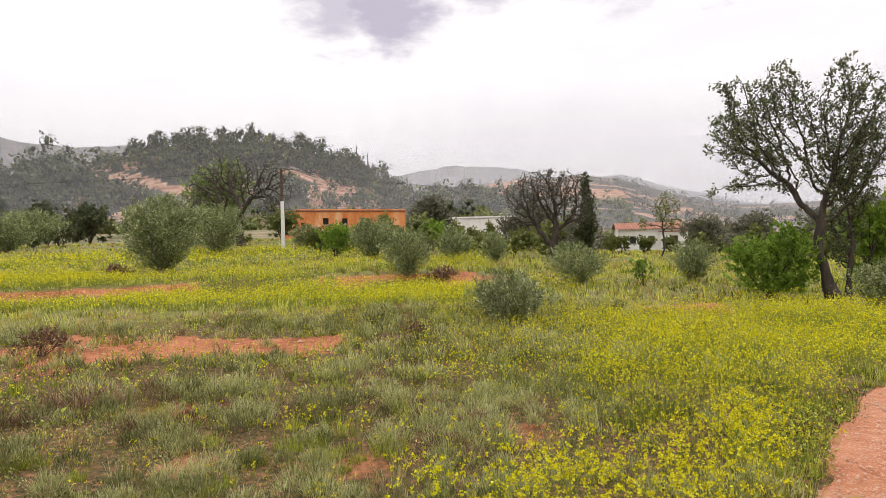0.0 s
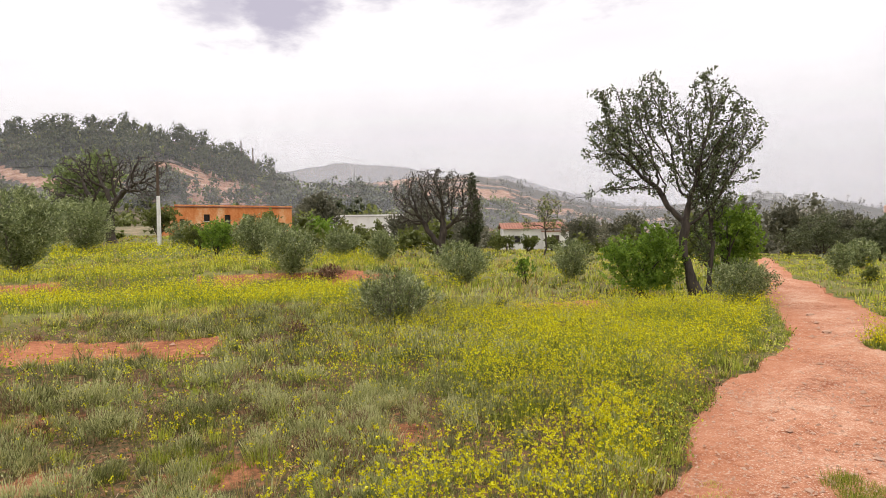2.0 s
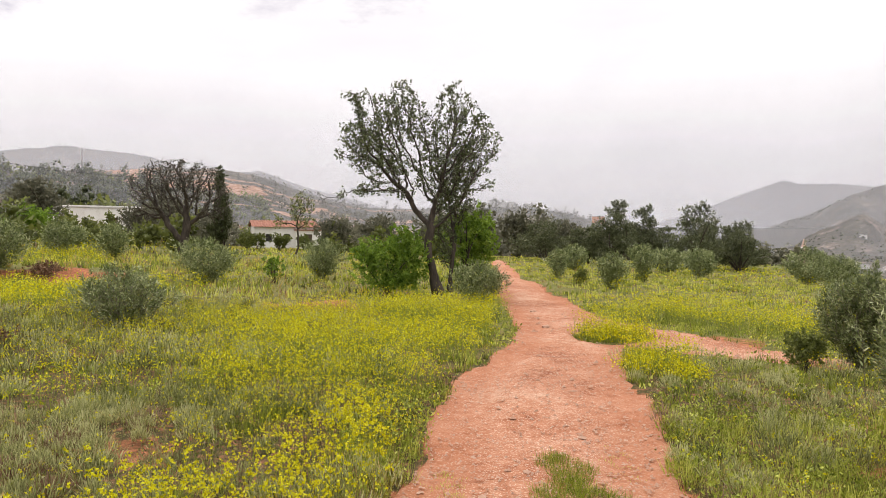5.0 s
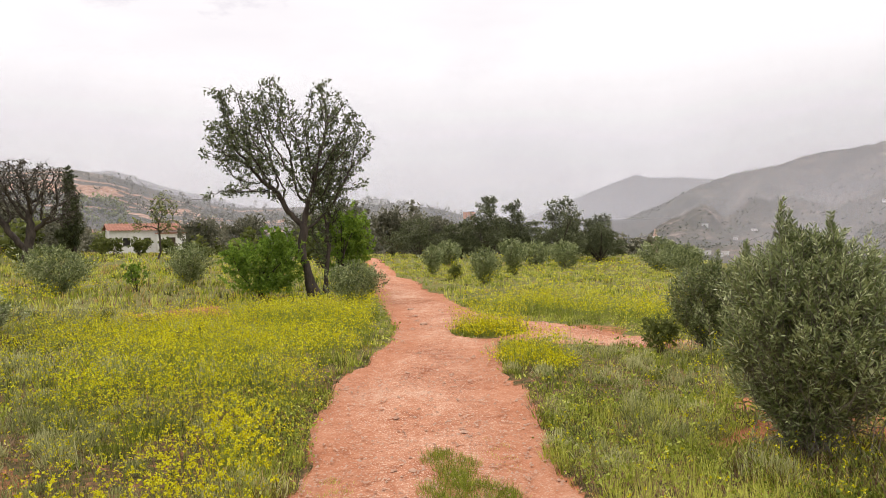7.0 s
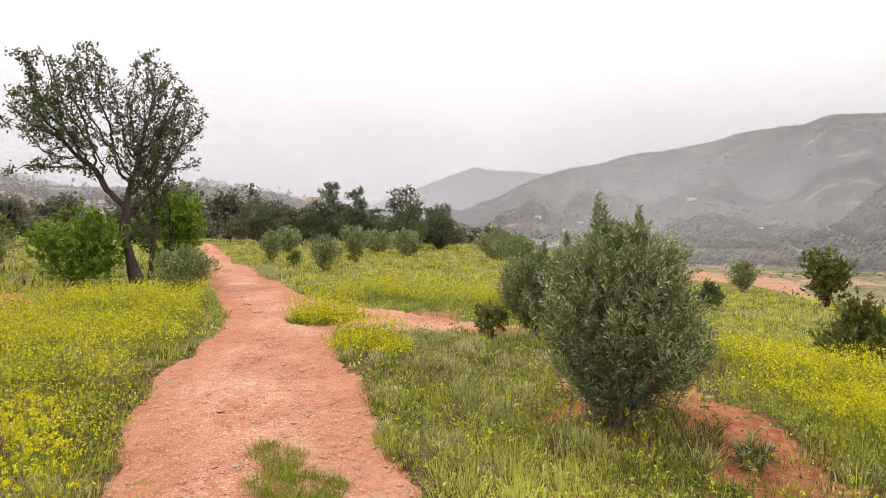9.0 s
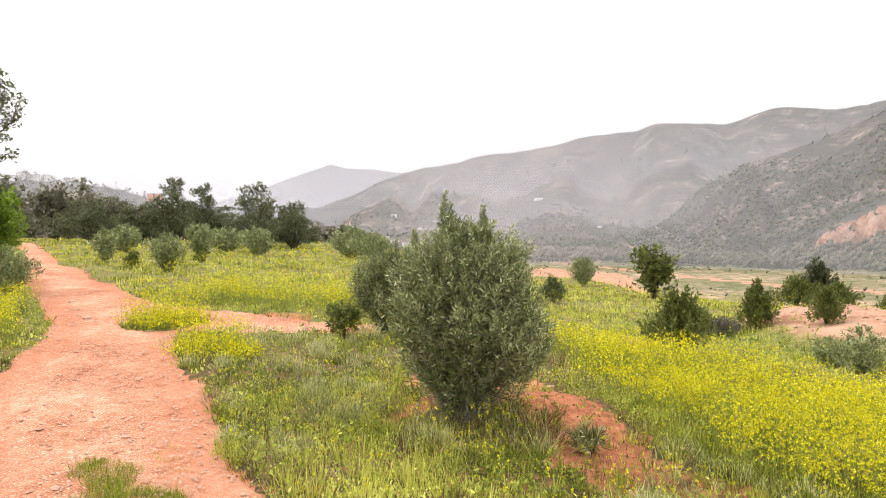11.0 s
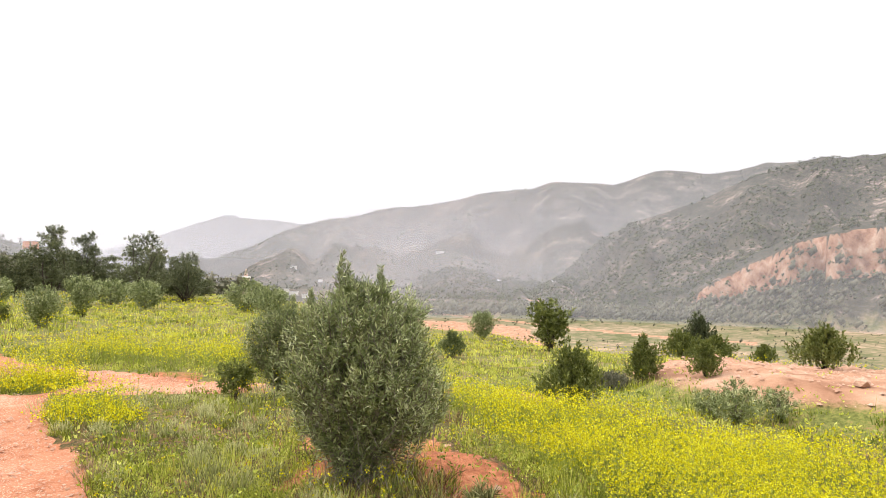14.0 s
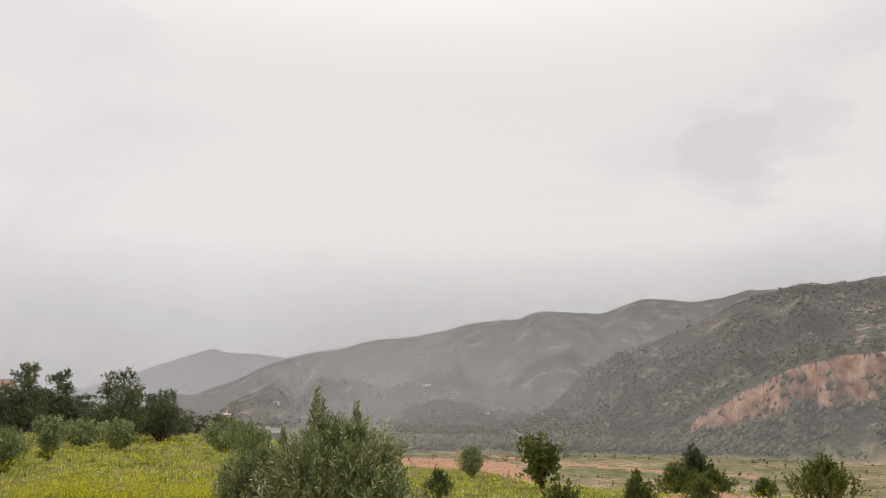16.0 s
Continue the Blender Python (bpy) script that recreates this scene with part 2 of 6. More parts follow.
def land(x, y):
    x, y = np.asarray(x, float), np.asarray(y, float)
    d = x * 0.966 + y * 0.259
    r, az = np.hypot(x, y), bearing(x, y)
    z = np.maximum(-(0.035 + 0.065 * sstep(30, 50, az) * sstep(178, 140, az)) * np.maximum(0, np.sqrt((d - 8) ** 2 + 6) + (d - 8)) / 2, -3.4)
    edge = 46 - 13 * sstep(50, 60, az)
    z = z - 10.5 * sstep(edge, edge + 39, d)
    left = sstep(-12, -30, az) * sstep(-178, -150, az)
    z = z + left * (0.42 * sstep(20.7, 21.7, r + 0.8 * fbm(x * 0.3, y * 0.3, 3)) + 1.3 * sstep(22, 75, r) + 2.5 * sstep(110, 160, r))
    z = z - 0.02 * np.maximum(0, np.minimum(r, 110) - 45) * sstep(-22, -14, az) * sstep(30, 12, az)
    # the east side lies a little higher
    z = z + sstep(6, 14, r) * sstep(170, 120, az) * (0.04 + np.minimum(r, 230) * 0.011 * np.sin(np.radians(np.clip(az - 28, 0, 90)))) * sstep(28, 36, az)
    near = sstep(2.5, 9, r)
    z = z + near * 0.10 * fbm(x * 0.35, y * 0.35, 1) + 0.035 * fbm(x * 1.7, y * 1.7, 5) * sstep(0.8, 2.5, r)
    # spoil round the planted olive and the bare sandy bank
    z = z + 0.16 * np.exp(-(((x - 4.35) / 0.55) ** 2 + ((y - 3.75) / 0.5) ** 2)) + 0.08 * np.exp(-(((x - 3.6) / 0.6) ** 2 + ((y - 4.9) / 0.35) ** 2))
    z = z + bank(x, y) * (0.42 + 0.16 * fbm(x * 0.8, y * 0.8, 8) + 0.08 * fbm(x * 2.6, y * 2.6, 9))
    for foot, crest, back, prof, amp in RIDGES:
        a, e = np.array(prof).T
        if foot == 212:
            q = (r - foot) / (crest - foot) + 0.30 * fbm(az * 0.30, 0.5, 14) + 0.14 * np.abs(fbm(az * 1.6, 3.5, 15, 4))
            shape = 0.45 * sstep(0, 0.55, q) + 0.42 * sstep(0.48, 0.62, q) + 0.13 * sstep(0.6, 1.05, q)
        else:
            shape = np.clip((r - foot) / (crest - foot), 0, 1) ** 1.15
        shape = shape * np.clip(1 - (r - crest) / (back - crest), 0, 1)
        top = 1.6 + crest * np.tan(np.radians(np.interp(az, a, e, left=-6, right=-6)))
        gul = fbm(az * 0.28 + r * 0.002, r * 0.004, 20 + foot % 7, 4)
        h = -14 + (top + 14) * shape + amp * gul * 4 * shape * (1 - shape) + amp * 0.12 * fbm(az * 2.1, r * 0.02, 31) * shape
        if foot in (225, 330, 500):
            # steep-sided gullies run down these slopes
            cut = np.abs(fbm(az * 0.24 + 0.5 * fbm(r * 0.006, az * 0.05, 77, 2), r * 0.0012, 40 + foot % 7, 4))
            h = h + amp * 2.4 * (np.minimum(cut, 0.5) - 0.25) * 4 * shape * (1 - shape)
        if foot == 150:
            h = np.where(shape > 0, np.maximum(h, -14), -14)
        z = np.maximum(z, np.where(shape > 0, h, -50))
    return z


def inside(poly, x, y):
    """Whether points lie in a polygon."""
    n, hit = len(poly), np.zeros(np.shape(x), bool)
    for i in range(n):
        (x1, y1), (x2, y2) = poly[i], poly[(i + 1) % n]
        cross = (y1 > y) != (y2 > y)
        hit ^= cross & (x < (x2 - x1) * (y - y1) / ((y2 - y1) or 1e-9) + x1)
    return hit


TRACK_Y = (-14, -6, 0, 4.1, 5.5, 6.8, 7.8, 9.2, 10.5, 12.3, 15.4, 23.3, 30, 45)
TRACK_L = (-2.6, -1.2, -0.55, -0.02, 0.16, 0.43, 0.83, 1.41, 1.70, 1.83, 2.02, 2.81, 3.6, 5.0)
TRACK_R = (-0.5, 0.7, 1.25, 1.72, 2.10, 2.34, 2.50, 3.0, 3.20, 3.45, 3.62, 3.80, 4.5, 6.0)
BRANCH = ((2.3, 7.9), (2.95, 9.0), (3.66, 8.47), (4.61, 8.06), (5.6, 7.55), (5.9, 8.2), (5.02, 8.78), (4.33, 10.04), (3.77, 11.19), (3.31, 12.6), (2.6, 12.0))
FLOWERS_EAST = ((6.6, 6.3), (7.5, 5.5), (7.6, 3.6), (7.2, 2.0), (6.6, 0.4), (5.2, -0.9), (3.6, 0.5), (4.3, 2.3), (5.2, 3.3), (5.6, 4.4), (6.2, 5.6))
FLOWERS_WEST = ((-5.6, 17.8), (-6.6, 13.2), (-10.4, 11.6), (-18, 9.2), (-25, 12.8), (-15, 16.6), (-10.5, 17.2))
FLOWERS_VERGE = ((1.85, 12.6), (1.35, 9.9), (0.3, 7.6), (-0.05, 5.6), (-0.35, 3.4), (-1.4, 3.2), (-1.7, 5.0), (-2.2, 7.2), (-3.6, 9.5), (-3.0, 12.2), (0, 13.4))
FLOWERS_FORK = ((3.9, 12.4), (4.7, 10.5), (5.4, 9.2), (7.4, 9.0), (8.4, 10.4), (6.4, 11.8), (5.0, 13.4))
RED_WEST = ((-10.6, 5.0), (-11.2, 7.2), (-9.1, 7.9), (-6.6, 8.8), (-5.9, 7.9), (-6.8, 6.4), (-7.8, 5.6))
RED_OLIVE = ((3.35, 4.75), (3.6, 5.2), (4.3, 5.2), (4.95, 4.5), (4.85, 3.7), (4.55, 3.0), (4.2, 2.45), (3.55, 2.55), (3.5, 3.0), (3.8, 3.4), (3.75, 3.9), (3.2, 4.5))
PATCH_MID = ((-3.3, 14.0), (-1.2, 14.4), (-1.0, 12.9), (-2.5, 12.3))
BANK = ((10.4, 1.2), (9.9, 3.2), (10.8, 5.0), (12.9, 6.6), (17.0, 6.9), (19.5, 4.5), (21, 0.5), (16, -1.5))


SPOTS = ((-2.9, 3.6, 0.42), (-3.7, 3.3, 0.28), (-1.9, 4.7, 0.35), (-5.2, 4.2, 0.5), (4.0, 2.2, 0.3), (3.4, 2.4, 0.25), (-8.6, 4.9, 0.7), (-4.3, 8.7, 0.5), (-6.2, 18.9, 0.7), (5.4, 7.0, 0.3), (5.0, 9.6, 0.4), (7.5, 7.0, 0.5), (8.3, 5.9, 0.5))


def wobble(x, y, k):
    return x + k * fbm(x * 1.3, y * 1.3, 41, 3), y + k * fbm(x * 1.3 + 9, y * 1.3, 47, 3)


def bank(x, y):
    cx, cy = 15.2, 2.6
    return sstep(1.0, 0.72, np.hypot((x - cx) / 6.1, (y - cy) / 5.0) + 0.2 * fbm(x * 0.5, y * 0.5, 4, 2))


def on_track(x, y):
    x, y = wobble(np.asarray(x, float), np.asarray(y, float), 0.16)
    main = (x > np.interp(y, TRACK_Y, TRACK_L)) & (x < np.interp(y, TRACK_Y, TRACK_R)) & (y > -14) & (y < 45)
    island = ((x - 2.98) / 0.62) ** 2 + ((y - 9.75) / 0.5) ** 2 < 1
    return (main | inside(BRANCH, x, y)) & ~island


def bare(x, y):
    """How bare the soil is, 0 to 1."""
    a, b = wobble(np.asarray(x, float), np.asarray(y, float), 0.5)
    s = 1.0 * on_track(x, y)
    for poly, v in ((RED_WEST, 0.86), (RED_OLIVE, 0.8), (PATCH_MID, 0.85)):
        s = np.maximum(s, v * inside(poly, a, b))
    rr, aa = np.hypot(x, y), bearing(x, y)
    s = np.maximum(s, 0.75 * (np.abs(rr + 0.8 * fbm(np.asarray(x) * 0.3, np.asarray(y) * 0.3, 3) - 21.3) < 0.55) * (aa < -22) * (aa > -80) * (fbm(aa * 0.35, 1.5, 39, 3) > -0.12))
    for px, py, pr in SPOTS:
        s = np.maximum(s, 0.5 * (np.hypot(a - px, b - py) < pr))
    s = np.maximum(s, bank(x, y) * 0.97)
    return s


def flowers(x, y):
    a, b = wobble(np.asarray(x, float), np.asarray(y, float), 0.7)
    r, az = np.hypot(x, y), bearing(x, y)
    f = 0.045 * (fbm(a * 0.4, b * 0.4, 52, 3) > 0.05) + 0.012 + 0.16 * sstep(5, 7, r) * sstep(15, 12, r) * sstep(-34, -26, az) * sstep(2, -6, az)
    for poly, v in ((FLOWERS_EAST, 2.8), (FLOWERS_WEST, 1.1), (FLOWERS_VERGE, 0.88), (FLOWERS_FORK, 0.55)):
        f = np.maximum(f, v * inside(poly, a, b) * (0.3 + 1.5 * np.clip(fbm(a * 0.9, b * 0.9, 55, 3) + 0.3, 0, 0.5)))
    f = np.maximum(f, 0.34 * ((r > 23) & (r < 48) & (az < -24) & (az > -85)) * (fbm(az * 0.06, r * 0.35, 57, 3) > -0.05))
    f = np.maximum(f, 0.05 * ((r > 20) & (r < 42) & (az > -22) & (az < 34)) * (fbm(a * 0.2, b * 0.5, 58, 3) > -0.02))
    f = np.maximum(f, 0.8 * (((x - 2.98) / 0.6) ** 2 + ((y - 9.75) / 0.5) ** 2 < 1))
    f = np.maximum(f, 0.9 * (((x - 2.75) / 0.5) ** 2 + ((y - 7.5) / 0.55) ** 2 < 1))
    return f * (1 - bare(x, y)) * (0.35 + 0.65 * sstep(2.4, 5.2, r))


def sage(x, y):
    """Where the grey-green tufts grow."""
    r, az = np.hypot(x, y), bearing(x, y)
    s = sstep(-2, -14, az) * sstep(13, 9, r) * (az > -100)
    s = np.maximum(s, 0.75 * sstep(1.6, 1.0, np.hypot((x - 3.6) / 1.0, (y - 6.2) / 1.1)))
    s = np.maximum(s, 0.5 * ((r > 9) & (r < 20) & (az < 8)))
    return s


def mesh(name, verts, faces, mat, tint=None, smooth=False, side=4):
    """A mesh from arrays: vertices, and faces of `side` corners each."""
    me = bpy.data.meshes.new(name)
    verts, faces = np.asarray(verts, np.float32).reshape(-1, 3), np.asarray(faces, np.int32).reshape(-1, side)
    me.vertices.add(len(verts))
    me.vertices.foreach_set("co", verts.ravel())
    me.loops.add(faces.size)
    me.loops.foreach_set("vertex_index", faces.ravel())
    me.polygons.add(len(faces))
    me.polygons.foreach_set("loop_start", np.arange(0, faces.size, side, dtype=np.int32))
    me.polygons.foreach_set("loop_total", np.full(len(faces), side, np.int32))
    me.polygons.foreach_set("use_smooth", np.full(len(faces), smooth))
    me.update(calc_edges=True)
    if tint is not None:
        at = me.attributes.new("tint", "FLOAT", "POINT")
        at.data.foreach_set("value", np.asarray(tint, np.float32))
    me.materials.append(mat)
    return me


def merge(*lots):
    """Joins (verts, faces, tint) lots into one."""
    vs, fs, ts, n = [], [], [], 0
    for v, f, t in lots:
        v = np.asarray(v).reshape(-1, 3)
        vs.append(v), fs.append(np.asarray(f) + n), ts.append(t)
        n += len(v)
    return np.concatenate(vs), np.concatenate(fs), np.concatenate(ts)


rng = np.random.default_rng(11)


def unit(v):
    return v / np.maximum(np.linalg.norm(v, axis=-1, keepdims=True), 1e-9)


def cards(p, d, length, width, tint, fold=0.4):
    """Leaves: a rhombus each, from p along d, turned at random about d."""
    n = len(p)
    s = unit(np.cross(d, rng.normal(size=(n, 3))))
    length, width = np.broadcast_to(length, n)[:, None], np.broadcast_to(width, n)[:, None]
    up = np.cross(s, d)
    mid = p + d * length * 0.45 + up * width * fold * 0.4
    v = np.stack([p, mid + s * width / 2, p + d * length, mid - s * width / 2], 1).reshape(-1, 3)
    f = np.arange(4 * n).reshape(n, 4)
    return v, f, np.repeat(np.broadcast_to(tint, n), 4)


def part(name, me, parent, label=""):
    ob = new(name, me)
    ob.parent = parent
    return tagged(ob, label)


def tubes(a, b, ra, rb, sides=6):
    """Tapered prisms from points a to points b."""
    n = len(a)
    d = unit(b - a)
    ref = np.where(np.abs(d[:, 2:3]) > 0.9, np.array([[1.0, 0, 0]]), np.array([[0, 0, 1.0]]))
    s = unit(np.cross(d, ref))
    u = np.cross(s, d)
    ang = np.linspace(0, 2 * np.pi, sides, endpoint=False)
    ring = np.cos(ang)[None, :, None] * s[:, None] + np.sin(ang)[None, :, None] * u[:, None]
    v = np.concatenate([a[:, None] + ring * np.reshape(ra, (n, 1, 1)), b[:, None] + ring * np.reshape(rb, (n, 1, 1))], 1)
    k = np.arange(sides)
    q = np.stack([k, (k + 1) % sides, (k + 1) % sides + sides, k + sides], 1)
    f = (np.arange(n) * 2 * sides)[:, None, None] + q[None]
    return v.reshape(-1, 3), f.reshape(-1, 4), np.zeros(n * 2 * sides)


# ---------------------------------------------------------------- ground
azs = np.radians(np.concatenate([np.arange(-180, -78, 3.0), np.arange(-78, 98, 0.45), np.arange(98, 180, 3.0)]))
rads = np.concatenate([[0.25, 0.6, 1.0, 1.4], np.geomspace(1.8, 32, 95), np.geomspace(33, 140, 38), np.linspace(144, 226, 20), np.linspace(228, 290, 44), np.linspace(293, 303, 3), np.geomspace(306, 1000, 72), np.geomspace(1040, 4200, 30)])
A, R = np.meshgrid(azs, rads)
GX, GY = R * np.sin(A), R * np.cos(A)
GZ = land(GX, GY) - 0.02 * on_track(GX, GY)
na, nr = len(azs), len(rads)
idx = np.arange(na * nr).reshape(nr, na)
quads = np.stack([idx[:-1], np.roll(idx, -1, 1)[:-1], np.roll(idx, -1, 1)[1:], idx[1:]], -1).reshape(-1, 4)
gv = np.stack([GX, GY, GZ], -1).reshape(-1, 3)
gv = np.concatenate([gv, [[0, 0, float(land(0.0, 0.1))]]])

k = Mat("meadow_and_hills", 0.95, 0.1)
cover = k.attr("cover")
sep = k.node("ShaderNodeSeparateColor")
k.link(cover.outputs["Color"], sep.inputs[0])
red, hill, sand = sep.outputs[0], sep.outputs[1], sep.outputs[2]
n1, n2, n3 = k.noise(1.1, 6, 0.65), k.noise(14, 5, 0.7), k.noise(70, 3, 0.6)
turf = k.ramp(k.calc("ADD", k.calc("MULTIPLY", n1, 0.4), k.calc("MULTIPLY", n2, 0.6)), [(0.36, (0.062, 0.070, 0.019)), (0.46, (0.120, 0.138, 0.032)), (0.54, (0.185, 0.188, 0.052)), (0.6, (0.22, 0.155, 0.07)), (0.7, (0.29, 0.155, 0.08))])
soil = k.ramp(k.calc("ADD", k.calc("MULTIPLY", n1, 0.5), k.calc("MULTIPLY", n2, 0.5)), [(0.34, (0.12, 0.042, 0.020)), (0.46, (0.24, 0.088, 0.042)), (0.56, (0.37, 0.148, 0.074)), (0.72, (0.50, 0.28, 0.17))])
litter = k.ramp(n2, [(0.38, (0.045, 0.040, 0.016)), (0.5, (0.085, 0.066, 0.028)), (0.6, (0.19, 0.095, 0.048)), (0.7, (0.31, 0.14, 0.075))])
far1, far2 = k.noise(0.03, 8, 0.75), k.noise(0.34, 5, 0.75)
scrub = k.ramp(k.calc("ADD", k.calc("MULTIPLY", far1, 0.58), k.calc("MULTIPLY", far2, 0.42)), [(0.36, (0.028, 0.030, 0.021)), (0.49, (0.048, 0.048, 0.034)), (0.545, (0.085, 0.075, 0.056)), (0.59, (0.22, 0.17, 0.14)), (0.68, (0.38, 0.32, 0.28))])
flat = k.ramp(k.calc("ADD", k.calc("MULTIPLY", far1, 0.5), k.calc("MULTIPLY", far2, 0.5)), [(0.36, (0.06, 0.072, 0.03)), (0.47, (0.115, 0.12, 0.055)), (0.54, (0.20, 0.165, 0.10)), (0.62, (0.36, 0.26, 0.18))])
litter = k.mix(k.attr("turf").outputs["Fac"], litter, turf)
col = k.mix(hill, litter, scrub)
col = k.mix(sand, col, flat)
rock = k.ramp(k.noise(0.25, 6, 0.7, (1, 1, 0.6)), [(0.36, (0.15, 0.075, 0.046)), (0.47, (0.28, 0.155, 0.102)), (0.55, (0.35, 0.22, 0.152)), (0.65, (0.42, 0.30, 0.22))])
soil = k.mix(hill, soil, rock)
edge = k.range(k.calc("ADD", red, k.calc("MULTIPLY", k.calc("SUBTRACT", n2, 0.5), 0.5)), 0.35, 0.6)
col = k.mix(edge, col, soil)
pale = k.ramp(n1, [(0.35, (0.25, 0.130, 0.078)), (0.5, (0.34, 0.195, 0.122)), (0.65, (0.43, 0.28, 0.19))])
col = k.mix(k.range(k.calc("ADD", cover.outputs["Alpha"], k.calc("MULTIPLY", k.calc("SUBTRACT", n2, 0.5), 0.5)), 0.4, 0.65), col, pale)
k.color(col).bump(k.calc("ADD", n2, k.calc("MULTIPLY", n3, 0.5)), 0.6, 0.03)
M_GROUND = k.m



def hill_cut(az, r, grow_):
    """The red road cut and terraces on the western hill; grow_ widens them towards the valley."""
    road = (np.abs(r - np.interp(az, (-56, -54.7, -52, -49, -47), (320, 311, 288, 266, 260)) + 6 * (grow_ - 1)) < 7 * grow_) & (az > -56.2) & (az < -46.8)
    spots = np.zeros(np.shape(az), bool)
    for ca, cr, wa, wr in ((-56.2, 266, 0.7, 9), (-39.0, 284, 2.6, 5), (-35.6, 279, 1.2, 6), (-53.0, 246, 1.4, 5), (-44.5, 262, 1.6, 5), (-58.5, 243, 2.0, 5)):
        spots |= ((az - ca) / wa) ** 2 + ((r - cr + wr * (grow_ - 1)) / (wr * grow_)) ** 2 < 1
    return road | spots


me = mesh("ground", gv, quads, M_GROUND, smooth=True)
gr, ga = R.ravel(), np.degrees(A).ravel()
gx, gy = GX.ravel(), GY.ravel()
gd = gx * 0.966 + gy * 0.259
dz_dr = np.gradient(GZ, axis=0) / np.gradient(R, axis=0)
steep = np.clip((dz_dr.ravel() - 0.55) / 0.35, 0, 1) * ((gr > 225) & (gr < 300) & (ga > 60)) * (fbm(gx * 0.06, gy * 0.06, 62, 3) > -0.28)
redm = np.maximum(bare(gx, gy) * (gr < 60), steep)
hillred = (fbm(gx * 0.026, gy * 0.026, 61, 3) > 0.36) * ((gr > 150) & (gr < 600) & (ga < 2)) * 0.9
terr = (np.abs(fbm(gx * 0.004, gr * 0.06, 66, 3)) < 0.09) * ((gr > 270) & (gr < 700) & (ga < 0)) * 0.7
hillred = np.maximum(hillred, 0.95 * hill_cut(ga + 0.5 * fbm(gx * 0.05, gy * 0.05, 64, 3), gr + 8 * fbm(gx * 0.05, gy * 0.05, 65, 3), 1.0))
redm = np.maximum(redm, np.maximum(hillred, terr))
hillm = sstep(95, 150, gr)
sandm = np.maximum(((gd > 70) & (gr < 236) & (GZ.ravel() < -9)) * 1.0, 0.9 * sstep(50, 75, gr) * sstep(250, 200, gr) * (ga < -24))
bankm = bank(gx, gy) * (gr < 40) + ((gd > 58) & (gd < np.interp(ga, (36, 50, 54, 57, 60, 63, 66), (185, 178, 166, 122, 98, 82, 50)) + 22 * fbm(gx * 0.03, gy * 0.03, 63, 3)) & (ga < 66) & (ga > 36)) * 0.9
bankm = np.maximum(bankm, 0.85 * (np.abs(gd - np.interp(ga, (46, 52, 58, 66, 80), (196, 184, 170, 161, 158))) < 3.2) * (ga > 46) * (ga < 72))
# the pale road that climbs the far slope
bankm = np.maximum(bankm, 0.9 * (np.abs(gr - np.interp(ga, (54.4, 55.2, 56.5, 58, 59), (300, 286, 262, 236, 222))) < 5) * (ga > 54.2) * (ga < 59.2))
redm = np.where(bankm > 0.4, 0.0, redm)
cov = np.concatenate([np.stack([redm, hillm, sandm, bankm], -1), [[0.8, 0, 0, 0]]])
at = me.attributes.new("cover", "FLOAT_COLOR", "POINT")
at.data.foreach_set("color", cov.astype(np.float32).ravel())
low_turf = np.maximum(sstep(6.5, 10, gr) * sstep(-12, 0, ga), sstep(12, 17, gr)) * (0.75 + 0.4 * fbm(gx * 0.5, gy * 0.5, 67, 3)) * (1 - sstep(80, 120, gr))
at = me.attributes.new("turf", "FLOAT", "POINT")
at.data.foreach_set("value", np.clip(np.concatenate([low_turf, [0.0]]), 0, 1).astype(np.float32))
ground = tagged(new("ground", me), "red soil meadow running to scrub-covered hills", "ground", kind="structure")

# the ground under the standing point, closing the ring
cap = bmesh.new()
ring = [cap.verts.new(gv[i]) for i in range(na)]
cap.faces.new(ring)
capm = bpy.data.meshes.new("ground_cap")
cap.to_mesh(capm)
cap.free()
capm.materials.append(M_GROUND)
tagged(new("ground_centre", capm), "trodden reddish soil where the track passes", "ground", kind="structure")

# ---------------------------------------------------------------- dirt track
k = Mat("track_earth", 0.95, 0.1)
n1, n2, n3 = k.noise(0.9, 5, 0.6), k.noise(9, 5, 0.7), k.noise(60, 4, 0.7)
c = k.ramp(k.calc("ADD", k.calc("MULTIPLY", n1, 0.55), k.calc("MULTIPLY", n2, 0.45)), [(0.36, (0.23, 0.080, 0.040)), (0.45, (0.36, 0.148, 0.080)), (0.53, (0.43, 0.205, 0.122)), (0.64, (0.51, 0.32, 0.22))])
c = k.mix(k.range(n3, 0.54, 0.66, 0, 0.8), c, (0.64, 0.53, 0.41))
c = k.mix(k.range(n3, 0.45, 0.30, 0, 0.7), c, (0.17, 0.075, 0.04))
c = k.mix(k.range(k.attr("tint").outputs["Fac"], 0.15, 0.9, 0.5, 0.0), c, k.mix(n2, (0.22, 0.078, 0.036), (0.48, 0.195, 0.10)))
k.color(c).bump(k.calc("ADD", n2, k.calc("MULTIPLY", n3, 0.7)), 0.8, 0.02)
M_TRACK = k.m


